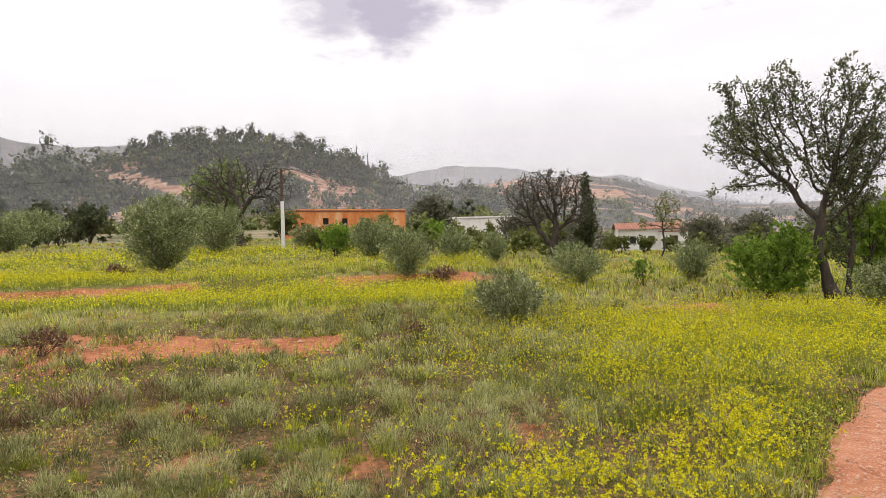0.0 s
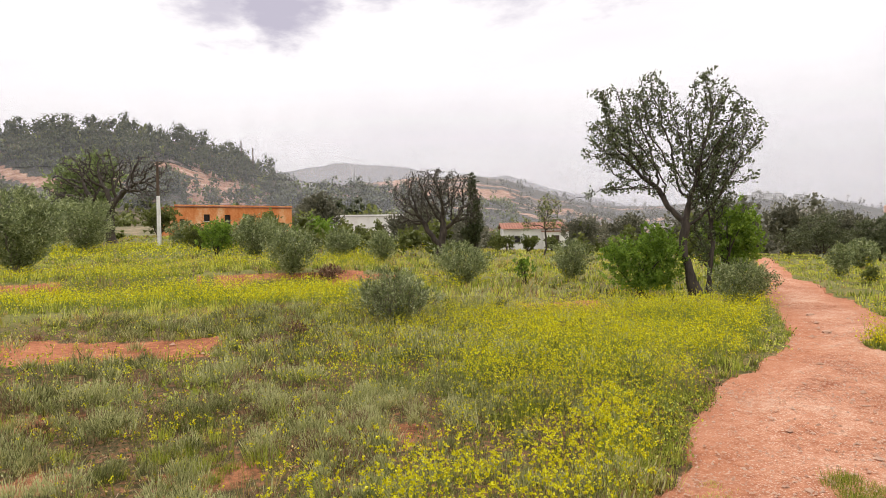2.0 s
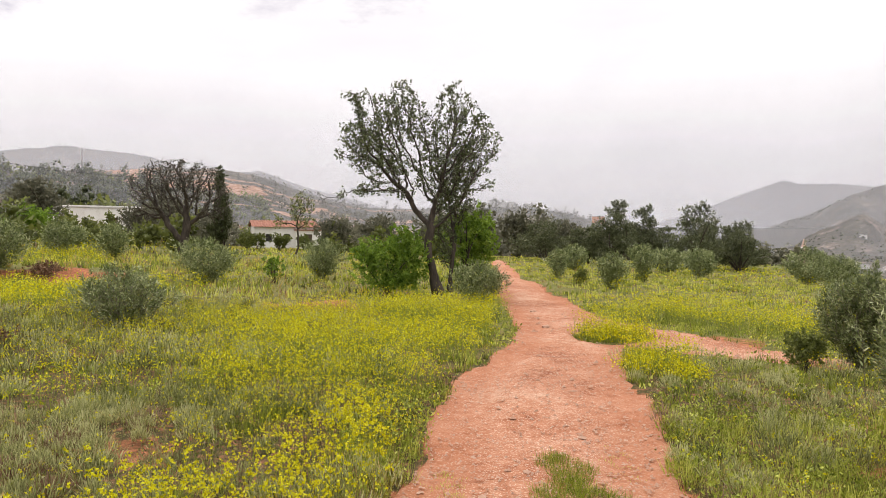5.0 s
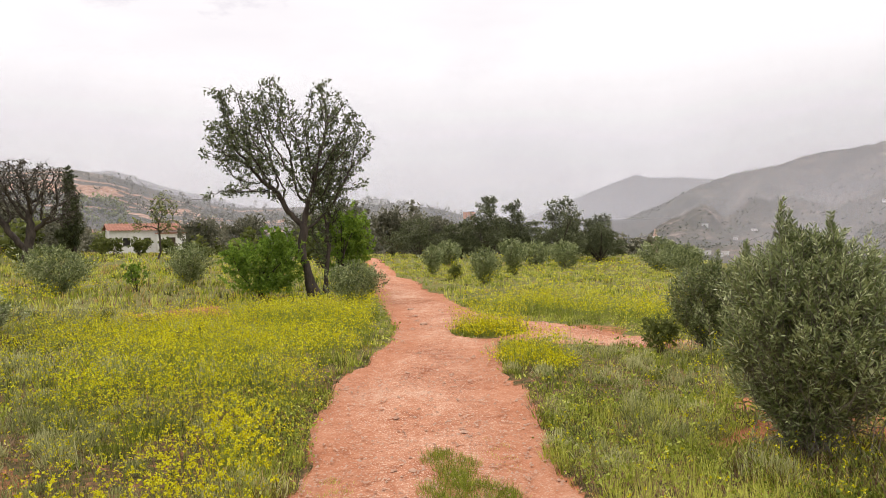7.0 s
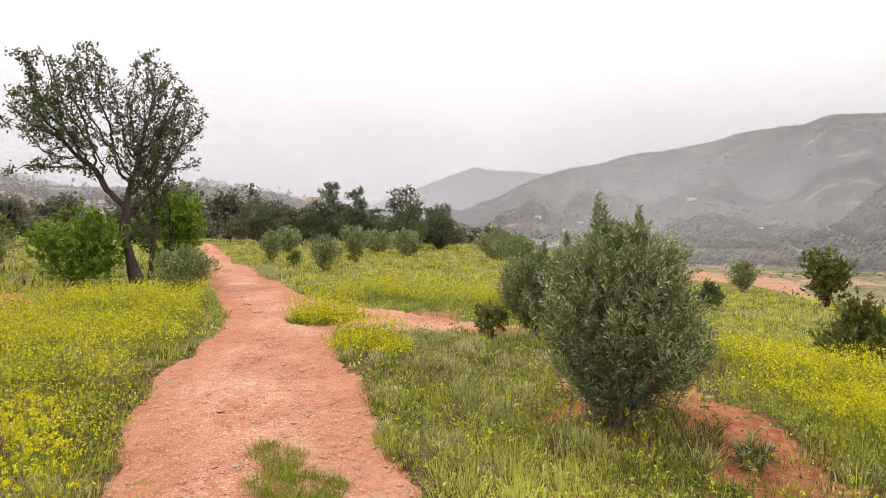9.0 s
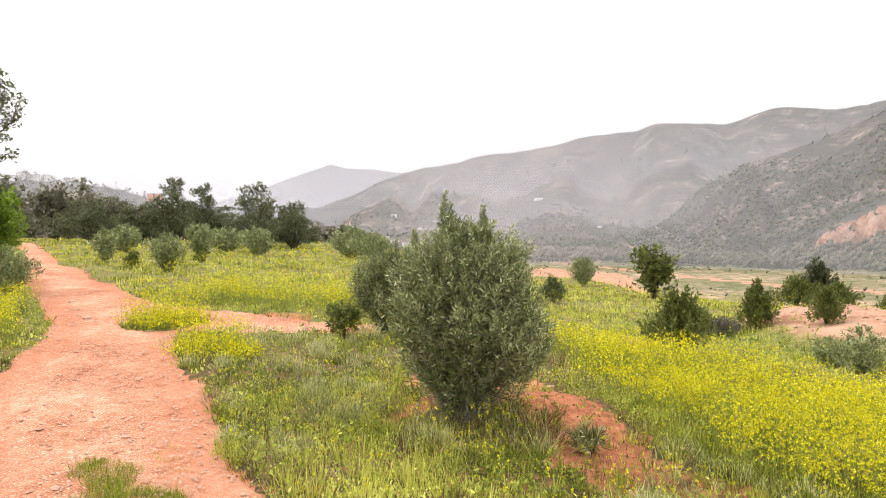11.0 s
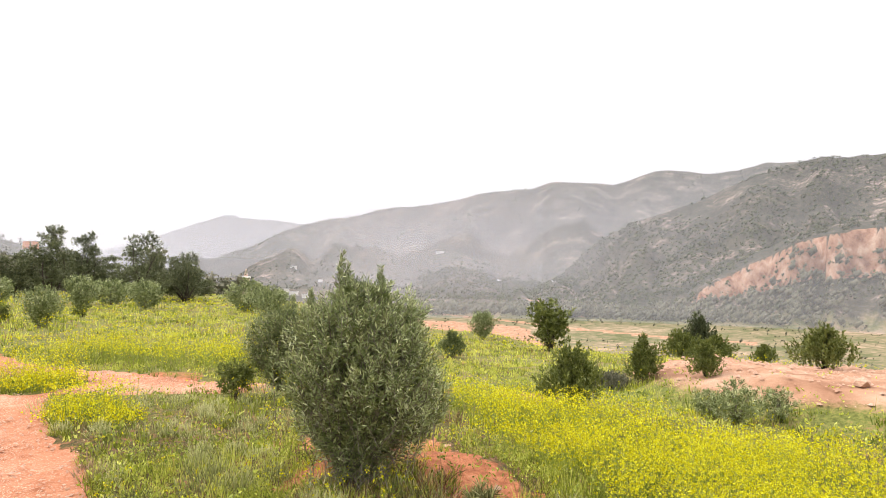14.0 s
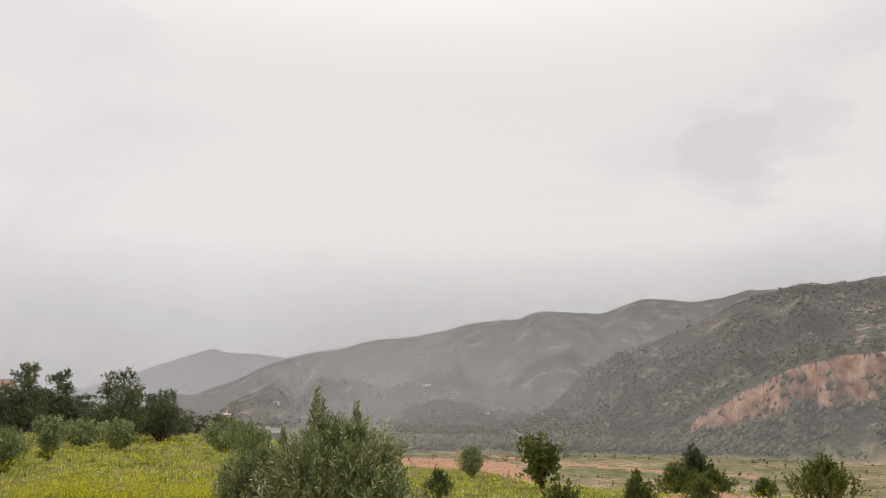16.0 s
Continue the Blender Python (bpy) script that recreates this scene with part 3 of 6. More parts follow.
def track_mesh(name, x0, x1, y0, y1, cell):
    xs, ys = np.arange(x0, x1, cell), np.arange(y0, y1, cell)
    X, Y = np.meshgrid(xs, ys)
    X, Y = X + cell * 0.35 * vnoise(X * 9, Y * 9, 71), Y + cell * 0.35 * vnoise(X * 9, Y * 9, 72)
    mid = 0.5 * (np.interp(Y, TRACK_Y, TRACK_L) + np.interp(Y, TRACK_Y, TRACK_R))
    rut = -0.03 * np.exp(-((np.abs(X - mid) - 0.55) / 0.22) ** 2)
    on = on_track(X, Y)
    Z = land(X, Y) + np.where(on, 0.014 + rut * 0.6 + 0.012 * fbm(X * 5, Y * 5, 73, 3), -0.03)
    n = len(xs)
    i = np.arange(X.size).reshape(X.shape)
    ok = on[:-1, :-1] | on[:-1, 1:] | on[1:, 1:] | on[1:, :-1]
    f = np.stack([i[:-1, :-1], i[:-1, 1:], i[1:, 1:], i[1:, :-1]], -1)[ok]
    used, inv = np.unique(f, return_inverse=True)
    v = np.stack([X, Y, Z], -1).reshape(-1, 3)[used]
    rim = np.minimum(X - np.interp(Y, TRACK_Y, TRACK_L), np.interp(Y, TRACK_Y, TRACK_R) - X)
    worn = sstep(0.0, 0.5, np.abs(rim) + 0.25 * fbm(X * 1.5, Y * 1.5, 74, 3)) - 0.35 * np.exp(-((np.abs(X - mid) - 0.55) / 0.2) ** 2)
    return mesh(name, v, inv.reshape(-1, 4), M_TRACK, np.clip(worn, 0, 1).ravel()[used], smooth=True)


tagged(new("dirt_track", track_mesh("dirt_track", -3.5, 6.8, -14, 16, 0.09)), "reddish dirt track with worn gravelly ruts", "track", kind="structure")
tagged(new("dirt_track", track_mesh("dirt_track_far", 1.5, 7, 15.9, 45, 0.25)), "reddish dirt track vanishing among trees", "track", kind="structure")


# ---------------------------------------------------------------- trees and shrubs
def crown(ells, n_leaves, leaf, wide, rise=0.7, shell=0.6, lump=0.3, shoot=0.22, per=14, splay=0.75, gather=0.0, tone=0.0):
    """Leaves on short shoots that fill ellipsoids (cx, cy, cz, rx, ry, rz)."""
    vol = np.array([e[3] * e[4] * e[5] for e in ells]) ** 0.67
    n = max(8, int(n_leaves / per))
    pick = rng.choice(len(ells), n, p=vol / vol.sum())
    E = np.array(ells, float)[pick]
    d = unit(rng.normal(size=(n, 3)))
    rad = rng.random(n) ** shell
    rad *= 1 + lump * 2 * vnoise(d[:, 0] * 2.3 + d[:, 2] * 2 + pick * 7, d[:, 1] * 2.3 + pick * 3, 5) + 0.10 * rng.normal(size=n)
    rad = np.minimum(rad, 1.03)
    p = E[:, :3] + d * E[:, 3:] * rad[:, None]
    if gather:
        # no sprays hanging apart from the rest of the crown
        gap = np.linalg.norm(p[:, None] - p[None], axis=2)
        keep = (gap < gather).sum(1) > 4
        p, d, rad, E = p[keep], d[keep], rad[keep], E[keep]
        n = len(p)
    size = E[:, 3:].mean(1) * shoot * (0.6 + 0.8 * rng.random(n))
    sd = unit(d * np.array([0.6, 0.6, 0.35]) + np.array([0, 0, rise]) + 0.35 * rng.normal(size=(n, 3)))
    t = rng.random((n, per))
    q = p[:, None] + sd[:, None] * (t * size[:, None])[..., None]
    ld = unit(sd[:, None] * 0.75 + rng.normal(size=(n, per, 3)) * splay)
    L = leaf * (0.6 + 0.7 * rng.random(n * per))
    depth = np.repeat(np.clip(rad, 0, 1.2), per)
    # leaves deep in the crown are tinted darker, a painted inner shade
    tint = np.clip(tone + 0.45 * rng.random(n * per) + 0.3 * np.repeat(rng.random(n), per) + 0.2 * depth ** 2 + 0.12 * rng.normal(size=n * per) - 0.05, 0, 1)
    return cards(q.reshape(-1, 3), ld.reshape(-1, 3), L, L * wide, tint), p, size, sd


def stems(base, targets, r0, bend=0.25, segs=4, sides=6):
    """Curved tapering stems from a foot to several points."""
    lots = []
    a = np.repeat(np.array([base], float), len(targets), 0) + rng.normal(size=(len(targets), 3)) * np.array([0.3, 0.3, 0]) * np.reshape(r0, (-1, 1)) * 1.5
    b = np.array(targets, float)
    side = rng.normal(size=b.shape) * np.array([1, 1, 0.2]) * np.linalg.norm(b - a, axis=1)[:, None] * bend * 0.3
    for s in range(segs):
        t0, t1 = s / segs, (s + 1) / segs
        f = lambda t: a + (b - a) * np.array([t ** 1.3, t ** 1.3, t]) + side * math.sin(math.pi * t)
        lots.append(tubes(f(t0), f(t1), np.reshape(r0, -1) * (1 - 0.8 * t0), np.reshape(r0, -1) * (1 - 0.8 * t1), sides))
    return merge(*lots)


def shrub(name, x, y, h, w, mat, bark, label, category, trunk=0.14, wide=0.25, stem_n=5, stem_r=None, leaf=None, dense=1.0, ells=None, cap=9000, group="", rise=0.7, lump=0.3, part_name="crown", shell=0.6, shoot=0.22, splay=0.75, per=14):
    """A shrub or small tree: stems and a leafy crown, standing on the land."""
    r = math.hypot(x, y)
    z = float(land(x, y))
    leaf = leaf or min(max(0.0036 * r, 0.05), 0.45)
    if r > 9:
        wide = max(wide, 0.34)
    if ells is None:
        c = h * (trunk * 0.6 + (1 - trunk * 0.6) * 0.5)
        ells = [(0, 0, c, w * 0.48, w * 0.48, h * (1 - trunk * 0.6) * 0.47), (0, 0, c * 0.6, w * 0.42, w * 0.42, c * 0.55)]
        for _ in range(4):
            a = rng.random() * 6.28
            ells.append((math.cos(a) * w * 0.2, math.sin(a) * w * 0.2, c + (rng.random() - 0.3) * h * 0.3, w * 0.3, w * 0.3, h * 0.27))
    w, cap = w * 1.12, cap if r < 24 or category == "pine tree" else min(cap, 9000 if mat is M_OLIVE and r < 40 else 5500)
    n = int(dense * 4.2 * w * h / (0.5 * leaf * leaf * wide))
    if n > cap:
        leaf, n = leaf * min(1.7, math.sqrt(n / cap)), cap
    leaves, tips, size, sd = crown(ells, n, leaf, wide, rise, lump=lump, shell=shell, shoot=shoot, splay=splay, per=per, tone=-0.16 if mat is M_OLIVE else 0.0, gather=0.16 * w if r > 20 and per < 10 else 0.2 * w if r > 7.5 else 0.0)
    thing = tagged(new(name), label, category, group)
    thing.location = (x, y, z - 0.02)
    stem_r = stem_r or max(0.012, 0.018 * h)
    high = tips[tips[:, 2] > 0.45 * h]
    high = high if len(high) > stem_n + 8 else tips
    goal = high[rng.choice(len(high), min(stem_n + 7, len(high)), replace=False)]
    rr = np.where(np.arange(len(goal)) < stem_n, stem_r, stem_r * 0.45)
    bark_me = mesh("stem", *stems((0, 0, -0.03), goal, rr)[:2], bark, smooth=True)
    twigs = tubes(tips, tips + sd * size[:, None], np.full(len(tips), leaf * 0.035), np.full(len(tips), leaf * 0.015), 3) if r < 9 and h > 1 else None
    part("stem", bark_me, thing, "")
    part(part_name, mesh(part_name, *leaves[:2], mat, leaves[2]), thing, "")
    if twigs:
        part("branchwork", mesh("branchwork", *twigs[:2], bark), thing, "")
    return thing


def olive_tree(x, y, h, w, label, group="", name="olive_tree", category="olive tree", leaf=None, wide=0.24, per=16, cover=3.2, cap=7000, leaders=(), foot=0.10, stem_n=3, stem_r=None, tone=0.0, ragged=0.12):
    """An olive: stems, and long upright shoots set with pairs of narrow leaves, in a lumpy crown that is widest at mid-height."""
    r = math.hypot(x, y)
    leaf = leaf or min(max(0.0034 * r, 0.05), 0.2)
    if r > 12:
        wide = max(wide, 0.36)
    n_leaves = cover * w * h / (0.5 * leaf * leaf * wide)
    if n_leaves > cap:
        leaf, n_leaves = leaf * min(1.5, math.sqrt(n_leaves / cap)), cap
    n = max(30, int(n_leaves / per))
    u = rng.random(6 * n)
    u = u[rng.random(6 * n) < np.interp(u, (0, 0.25, 0.55, 0.8, 1), (0.3, 0.7, 1, 0.85, 0.22))][:n]
    n = len(u)
    a = rng.random(n) * 6.283
    lump = 1 + 0.75 * vnoise(np.cos(a) * 1.7 + u * 4.1 + x * 3, np.sin(a) * 1.7 + u * 2.7 + y * 3, 23)
    R = 0.5 * w * np.interp(u, (0, 0.1, 0.25, 0.45, 0.6, 0.75, 0.88, 1.0), (0.30, 0.50, 0.75, 0.96, 1.0, 0.95, 0.72, 0.25)) * lump * (1 + ragged * (rng.random(n) - 0.4))
    q = rng.random(n) ** 0.42
    tip = np.stack([np.cos(a) * R * q, np.sin(a) * R * q, h * (foot + (1 - foot) * u * (1 - 0.12 * (1 - q) * rng.random(n)) * (1 + 0.3 * ragged * (rng.random(n) - 0.5)))], -1)
    d = unit(np.stack([np.cos(a) * 0.75 * q, np.sin(a) * 0.75 * q, 0.25 + 0.95 * u], -1) + rng.normal(size=(n, 3)) * 0.24)
    S = h * (0.11 + 0.11 * rng.random(n)) * (1.15 - 0.45 * u)
    for dx, dy, top, thick in leaders:
        m = max(5, int(n * 0.012))
        lt = 0.25 + 0.75 * rng.random(m)
        lt[:3] = 1.0
        ang = rng.random(m) * 6.283
        tip = np.concatenate([tip, np.stack([dx + np.cos(ang) * thick * (1.05 - lt), dy + np.sin(ang) * thick * (1.05 - lt), h * 0.72 + (top - h * 0.72) * lt], -1)])
        d = np.concatenate([d, unit(np.stack([0.25 * np.cos(ang), 0.25 * np.sin(ang), np.ones(m)], -1) + rng.normal(size=(m, 3)) * 0.12)])
        S = np.concatenate([S, np.full(m, 0.14 * h)])
        q = np.concatenate([q, np.ones(m)])
    n = len(tip)
    base = tip - d * S[:, None]
    base[:, 2] = np.maximum(base[:, 2], 0.05 * h)
    s1 = unit(np.cross(d, rng.normal(size=(n, 3))))
    s2 = np.cross(d, s1)
    t = (np.arange(per) + 0.6) / per
    turn = (np.arange(per) % 2 * math.pi + np.arange(per) // 2 * 1.57)[None, :, None] + 0.35 * rng.normal(size=(n, per, 1))
    p = base[:, None] + (tip - base)[:, None] * t[None, :, None]
    open_ = (0.95 - 0.5 * t)[None, :, None]
    ld = unit(d[:, None] * (1 - 0.5 * open_) + (np.cos(turn) * s1[:, None] + np.sin(turn) * s2[:, None]) * open_ + 0.12 * rng.normal(size=(n, per, 3)))
    L = leaf * (0.75 + 0.45 * rng.random((n, per))) * (1 - 0.35 * t ** 4)[None]
    grey = vnoise(tip[:, 0] * 5 / w + 3, tip[:, 2] * 5 / h + tip[:, 1] * 4 / w, 29)
    # pale shoot tips, fading inwards: self-shadow contrast put into the tint
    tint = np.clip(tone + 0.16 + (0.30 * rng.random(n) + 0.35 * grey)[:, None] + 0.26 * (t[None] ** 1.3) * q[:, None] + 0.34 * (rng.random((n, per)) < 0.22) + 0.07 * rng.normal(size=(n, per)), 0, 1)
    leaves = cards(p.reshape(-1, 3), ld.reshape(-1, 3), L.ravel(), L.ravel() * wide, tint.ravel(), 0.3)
    thing = tagged(new(name), label, category, group)
    thing.location = (x, y, float(land(x, y)) - 0.02)
    stem_r = stem_r or max(0.014, 0.02 * h)
    goal = base[rng.choice(n, stem_n + 9, replace=False)]
    goal[:stem_n, :2] *= 0.5
    goal[:stem_n, 2] = h * 0.7
    rr = np.where(np.arange(len(goal)) < stem_n, stem_r, stem_r * 0.4)
    part("stem", mesh("stem", *stems((0, 0, -0.03), goal, rr)[:2], M_OLIVEBARK, smooth=True), thing, "pale grey-brown stems")
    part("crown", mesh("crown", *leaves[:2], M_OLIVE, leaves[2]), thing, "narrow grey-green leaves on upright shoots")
    if r < 12 and h > 0.8:
        tw = tubes(base - d * S[:, None] * 0.5, tip, np.full(n, 0.0028), np.full(n, 0.0012), 3)
        part("branchwork", mesh("branchwork", *tw[:2], M_OLIVEBARK), thing, "thin grey shoots")
    return thing


def grow(points, root, first, step, reach, kill, limit=140, up=0.0):
    """Branches that grow towards points spread in the crown's space. Returns nodes and each one's parent."""
    nodes, parent = [np.array(root, float)], [-1]
    for q in first:
        while np.linalg.norm(np.array(q) - nodes[-1]) > step:
            d = unit(np.array(q) - nodes[-1] + rng.normal(size=3) * step * 0.25)
            nodes.append(nodes[-1] + d * step)
            parent.append(len(nodes) - 2)
    P = np.array(points, float)
    N = np.array(nodes)
    dist = np.linalg.norm(P[:, None] - N[None], axis=2)
    near, nd = dist.argmin(1), dist.min(1)
    alive = np.ones(len(P), bool)
    for _ in range(limit):
        act = alive & (nd < reach)
        if not act.any():
            break
        dirs = unit(P - N[near])
        acc = np.zeros_like(N)
        np.add.at(acc, near[act], dirs[act])
        src = np.unique(near[act])
        d = unit(unit(acc[src]) + rng.normal(size=(len(src), 3)) * 0.22 + np.array([0, 0, up]))
        fresh = N[src] + d * step
        first_new = len(N)
        N = np.concatenate([N, fresh])
        parent += list(src)
        dist = np.linalg.norm(P[:, None] - fresh[None], axis=2)
        m, md = dist.argmin(1), dist.min(1)
        better = md < nd
        near, nd = np.where(better, m + first_new, near), np.where(better, md, nd)
        alive &= nd > kill
    return N, np.array(parent)


def limbs(N, par, rad, sides=8):
    """Unbroken tapering limbs: each node has a ring, and side branches start inside their parent."""
    n = len(N)
    main = np.full(n, -1)
    for i in range(n - 1, 0, -1):
        if main[par[i]] < 0 or rad[i] > rad[main[par[i]]]:
            main[par[i]] = i
    inc = np.vstack([[[0, 0, 1.0]], unit(N[1:] - N[par[1:]])])
    outg = np.where((main >= 0)[:, None], unit(N[np.maximum(main, 0)] - N), inc)
    d = unit(inc + outg)
    s = unit(np.cross(d, np.array([0.35, 1.0, 0.12])))
    u = np.cross(s, d)
    ang = np.linspace(0, 2 * np.pi, sides, endpoint=False)
    ring = np.cos(ang)[None, :, None] * s[:, None] + np.sin(ang)[None, :, None] * u[:, None]
    rough = 1 + 0.22 * vnoise(N[:, 2:3] * 4 + ang[None] * 1.3, N[:, :1] * 3 + ang[None] * 0.9, 19)
    V = N[:, None] + ring * (rad[:, None] * rough)[..., None]
    k = np.arange(sides)
    faces, extra, base = [], [], n * sides
    for i in range(1, n):
        p = par[i]
        if main[p] == i:
            lo = p * sides
        else:
            lo = base + len(extra) * sides
            extra.append(N[p] + ring[i] * min(rad[i] * 1.3, rad[p]))
        hi = i * sides
        faces.append(np.stack([lo + k, lo + (k + 1) % sides, hi + (k + 1) % sides, hi + k], 1))
    v = np.concatenate([V.reshape(-1, 3), np.array(extra).reshape(-1, 3)]) if extra else V.reshape(-1, 3)
    return v, np.concatenate(faces)


def branching_tree(name, x, y, root_ells, n_points, first, step, tip, mat, bark, leaf, wide, per, label, category, up=0.05, thick=2.2, leaf_max=3.0, trunk_min=0.0, holes=0.0, tuft=1.0):
    """A tree with real branching limbs, and leaves on its thin twigs."""
    E = np.array(root_ells, float)
    vol = (E[:, 3] * E[:, 4] * E[:, 5]) ** 0.8
    pick = E[rng.choice(len(E), n_points, p=vol / vol.sum())]
    pts = pick[:, :3] + unit(rng.normal(size=(n_points, 3))) * pick[:, 3:] * (rng.random(n_points) ** 0.45)[:, None]
    if holes:
        pts = pts[fbm(pts[:, 0] * 1.3 + pts[:, 1] * 0.9, pts[:, 2] * 1.3, 91, 2) > -0.35 + holes]
    N, par = grow(pts, (0, 0, 0), first, step, step * 16, step * 1.7, up=up)
    rad = np.zeros(len(N))
    for i in range(len(N) - 1, 0, -1):
        r = max(rad[i] ** (1 / thick) if rad[i] else 0, tip)
        rad[par[i]] += r ** thick
        rad[i] = r
    rad[0] = max(rad[0] ** (1 / thick), rad[1]) * 1.25
    rad = np.maximum(rad, tip)
    i = np.arange(1, len(N))
    low = np.clip(1 - N[:, 2] / max(0.25 * N[:, 2].max(), 0.1), 0, 1)
    rad = np.maximum(rad, trunk_min * low)
    v, f = limbs(N, par, rad)
    thing = tagged(new(name), label, category)
    thing.location = (x, y, float(land(x, y)) - 0.05)
    part("trunk", mesh("trunk", v, f, bark, smooth=True), thing, "dark gnarled trunk and branches")
    thin = np.where(rad < tip * leaf_max)[0]
    thin = thin[thin > 0]
    # leaves stand in tufts with open twigs between them
    if tuft < 1:
        where = N[thin]
        thin = thin[vnoise(where[:, 0] * 3.4 + where[:, 2] * 2.1, where[:, 1] * 3.4 + where[:, 2] * 2.9, 93) + 0.22 * rng.normal(size=len(thin)) > 0.5 - tuft]
    n = len(thin) * per
    p = np.repeat(N[thin], per, 0) + rng.normal(size=(n, 3)) * step * (0.6 if tuft == 1.0 else 0.45)
    d = unit(np.repeat(unit(N[thin] - N[par[thin]]), per, 0) * 0.6 + rng.normal(size=(n, 3)) * 0.8)
    L = leaf * (0.6 + 0.7 * rng.random(n))
    tint = np.clip(0.65 * rng.random(n) + 0.35 * np.repeat(rng.random(len(thin)), per), 0, 1)
    c = cards(p, d, L, L * wide, tint)
    part("crown", mesh("crown", *c[:2], mat, c[2]), thing, "sparse leaves on open branches")
    return thing


# the tall tree beside the track
branching_tree("almond_tree", 0.68, 17.1,
               [(-1.55, 0, 4.15, 1.0, 1.0, 1.0), (-1.0, 0, 4.8, 0.5, 0.6, 0.72), (-2.15, 0, 4.75, 0.4, 0.4, 0.5), (-2.1, 0, 3.5, 0.65, 0.6, 0.5), (-1.25, 0, 3.3, 0.7, 0.7, 0.55),
                (0.4, 0, 4.5, 0.62, 0.7, 0.85), (0.9, 0, 3.9, 0.68, 0.8, 0.75), (0.3, 0, 3.35, 0.75, 0.8, 0.8), (1.1, 0, 3.0, 0.42, 0.5, 0.5), (0.2, 0, 5.1, 0.34, 0.3, 0.28),
                (-2.75, 0, 2.45, 0.45, 0.3, 0.14), (-1.9, 0, 2.65, 0.55, 0.5, 0.22), (0.25, 0, 2.5, 0.6, 0.6, 0.55), (-0.5, 0, 3.1, 0.55, 0.6, 0.5), (-0.35, 0, 3.9, 0.45, 0.5, 0.5), (-0.45, 0, 4.3, 0.36, 0.4, 0.6), (-0.75, 0, 2.6, 0.5, 0.5, 0.3)],
               3900, [(-0.12, 0, 0.5), (-0.24, 0, 1.0), (-0.3, 0, 1.5)], 0.1, 0.0065, M_ALMOND, M_BARK, 0.075, 0.55, 15,
               "tall open almond tree with dark bark beside the track", "tree", leaf_max=3.6, trunk_min=0.2, holes=0.1, thick=2.12, tuft=0.56)
# second stem of the same clump
branching_tree("almond_tree", 0.98, 17.35, [(0.1, 0.1, 2.5, 0.55, 0.7, 0.8), (0.25, 0.1, 3.3, 0.55, 0.6, 0.7), (-0.1, 0, 1.7, 0.42, 0.45, 0.65), (-0.15, 0, 1.1, 0.3, 0.35, 0.4)], 950, [(0.02, 0, 0.5), (0.1, 0, 1.2)], 0.09, 0.007, M_ALMOND, M_BARK, 0.075, 0.5, 12,
               "slender almond stem leaning beside a taller tree", "tree", leaf_max=3.2, trunk_min=0.1, tuft=0.8)
# dark old almond in the far field, and the one before the cypress
branching_tree("old_almond_tree", -38.6, 39.3, [(-1.1, 0, 5.3, 3.8, 2.4, 2.0), (2.7, 0, 4.8, 2.6, 2, 1.8), (-4.2, 0, 3.9, 2.1, 1.5, 1.4), (3.7, 0, 3.3, 1.3, 1.2, 0.9)], 1000, [(-0.1, 0, 0.7)], 0.3, 0.032, M_TWIGGY, M_BARK, 0.17, 0.5, 4,
               "old dark almond tree with bare crooked limbs", "tree", leaf_max=1.5, trunk_min=0.42, thick=2.1)
branching_tree("old_almond_tree", -10.9, 32.2, [(-1.0, 0, 3.1, 1.5, 1.4, 1.3), (1.0, 0, 3.2, 1.4, 1.4, 1.3), (0.0, 0, 3.9, 1.3, 1.2, 0.75), (-1.7, 0, 2.0, 0.7, 0.8, 0.5), (-0.4, 0, 3.6, 2.0, 1.5, 1.1), (1.5, 0, 2.3, 0.8, 0.8, 0.6)], 1700, [(0.1, 0, 0.5)], 0.16, 0.017, M_TWIGGY, M_BARK, 0.11, 0.5, 7,
               "old dark almond tree with dense grey twigs", "tree", leaf_max=1.9, trunk_min=0.3, thick=2.05)
branching_tree("young_tree", -7.2, 41.6, [(0.25, 0, 2.9, 0.8, 0.8, 1.0), (-0.9, 0, 2.0, 0.6, 0.5, 0.4), (0.6, 0, 2.0, 0.6, 0.6, 0.5)], 330, [(0.2, 0, 0.6), (0.1, 0, 1.2)], 0.17, 0.012, M_SHRUB, M_BARK, 0.17, 0.45, 6,
               "young thin tree before a white house", "tree", leaf_max=2.2, trunk_min=0.07)
# the planted olive near the track, with its two leaders
olive_tree(3.45, 3.85, 1.62, 1.30, "young bushy olive tree on a mound of red soil", leaf=0.040, wide=0.23, per=20, cover=6.5, cap=40000, stem_r=0.019, foot=0.14, tone=0.07,
           leaders=((-0.13, 0.115, 1.80, 0.14), (-0.10, 0.09, 1.72, 0.16), (0.085, -0.075, 1.69, 0.09), (0.10, -0.09, 1.6, 0.12), (-0.30, 0.27, 1.50, 0.08), (0.26, -0.23, 1.46, 0.1)))
olive_tree(5.15, 7.4, 1.22, 0.98, "small round olive tree in grass", leaf=0.05, cover=5, cap=14000, leaders=((0.1, 0.0, 1.3, 0.1),), tone=-0.03)
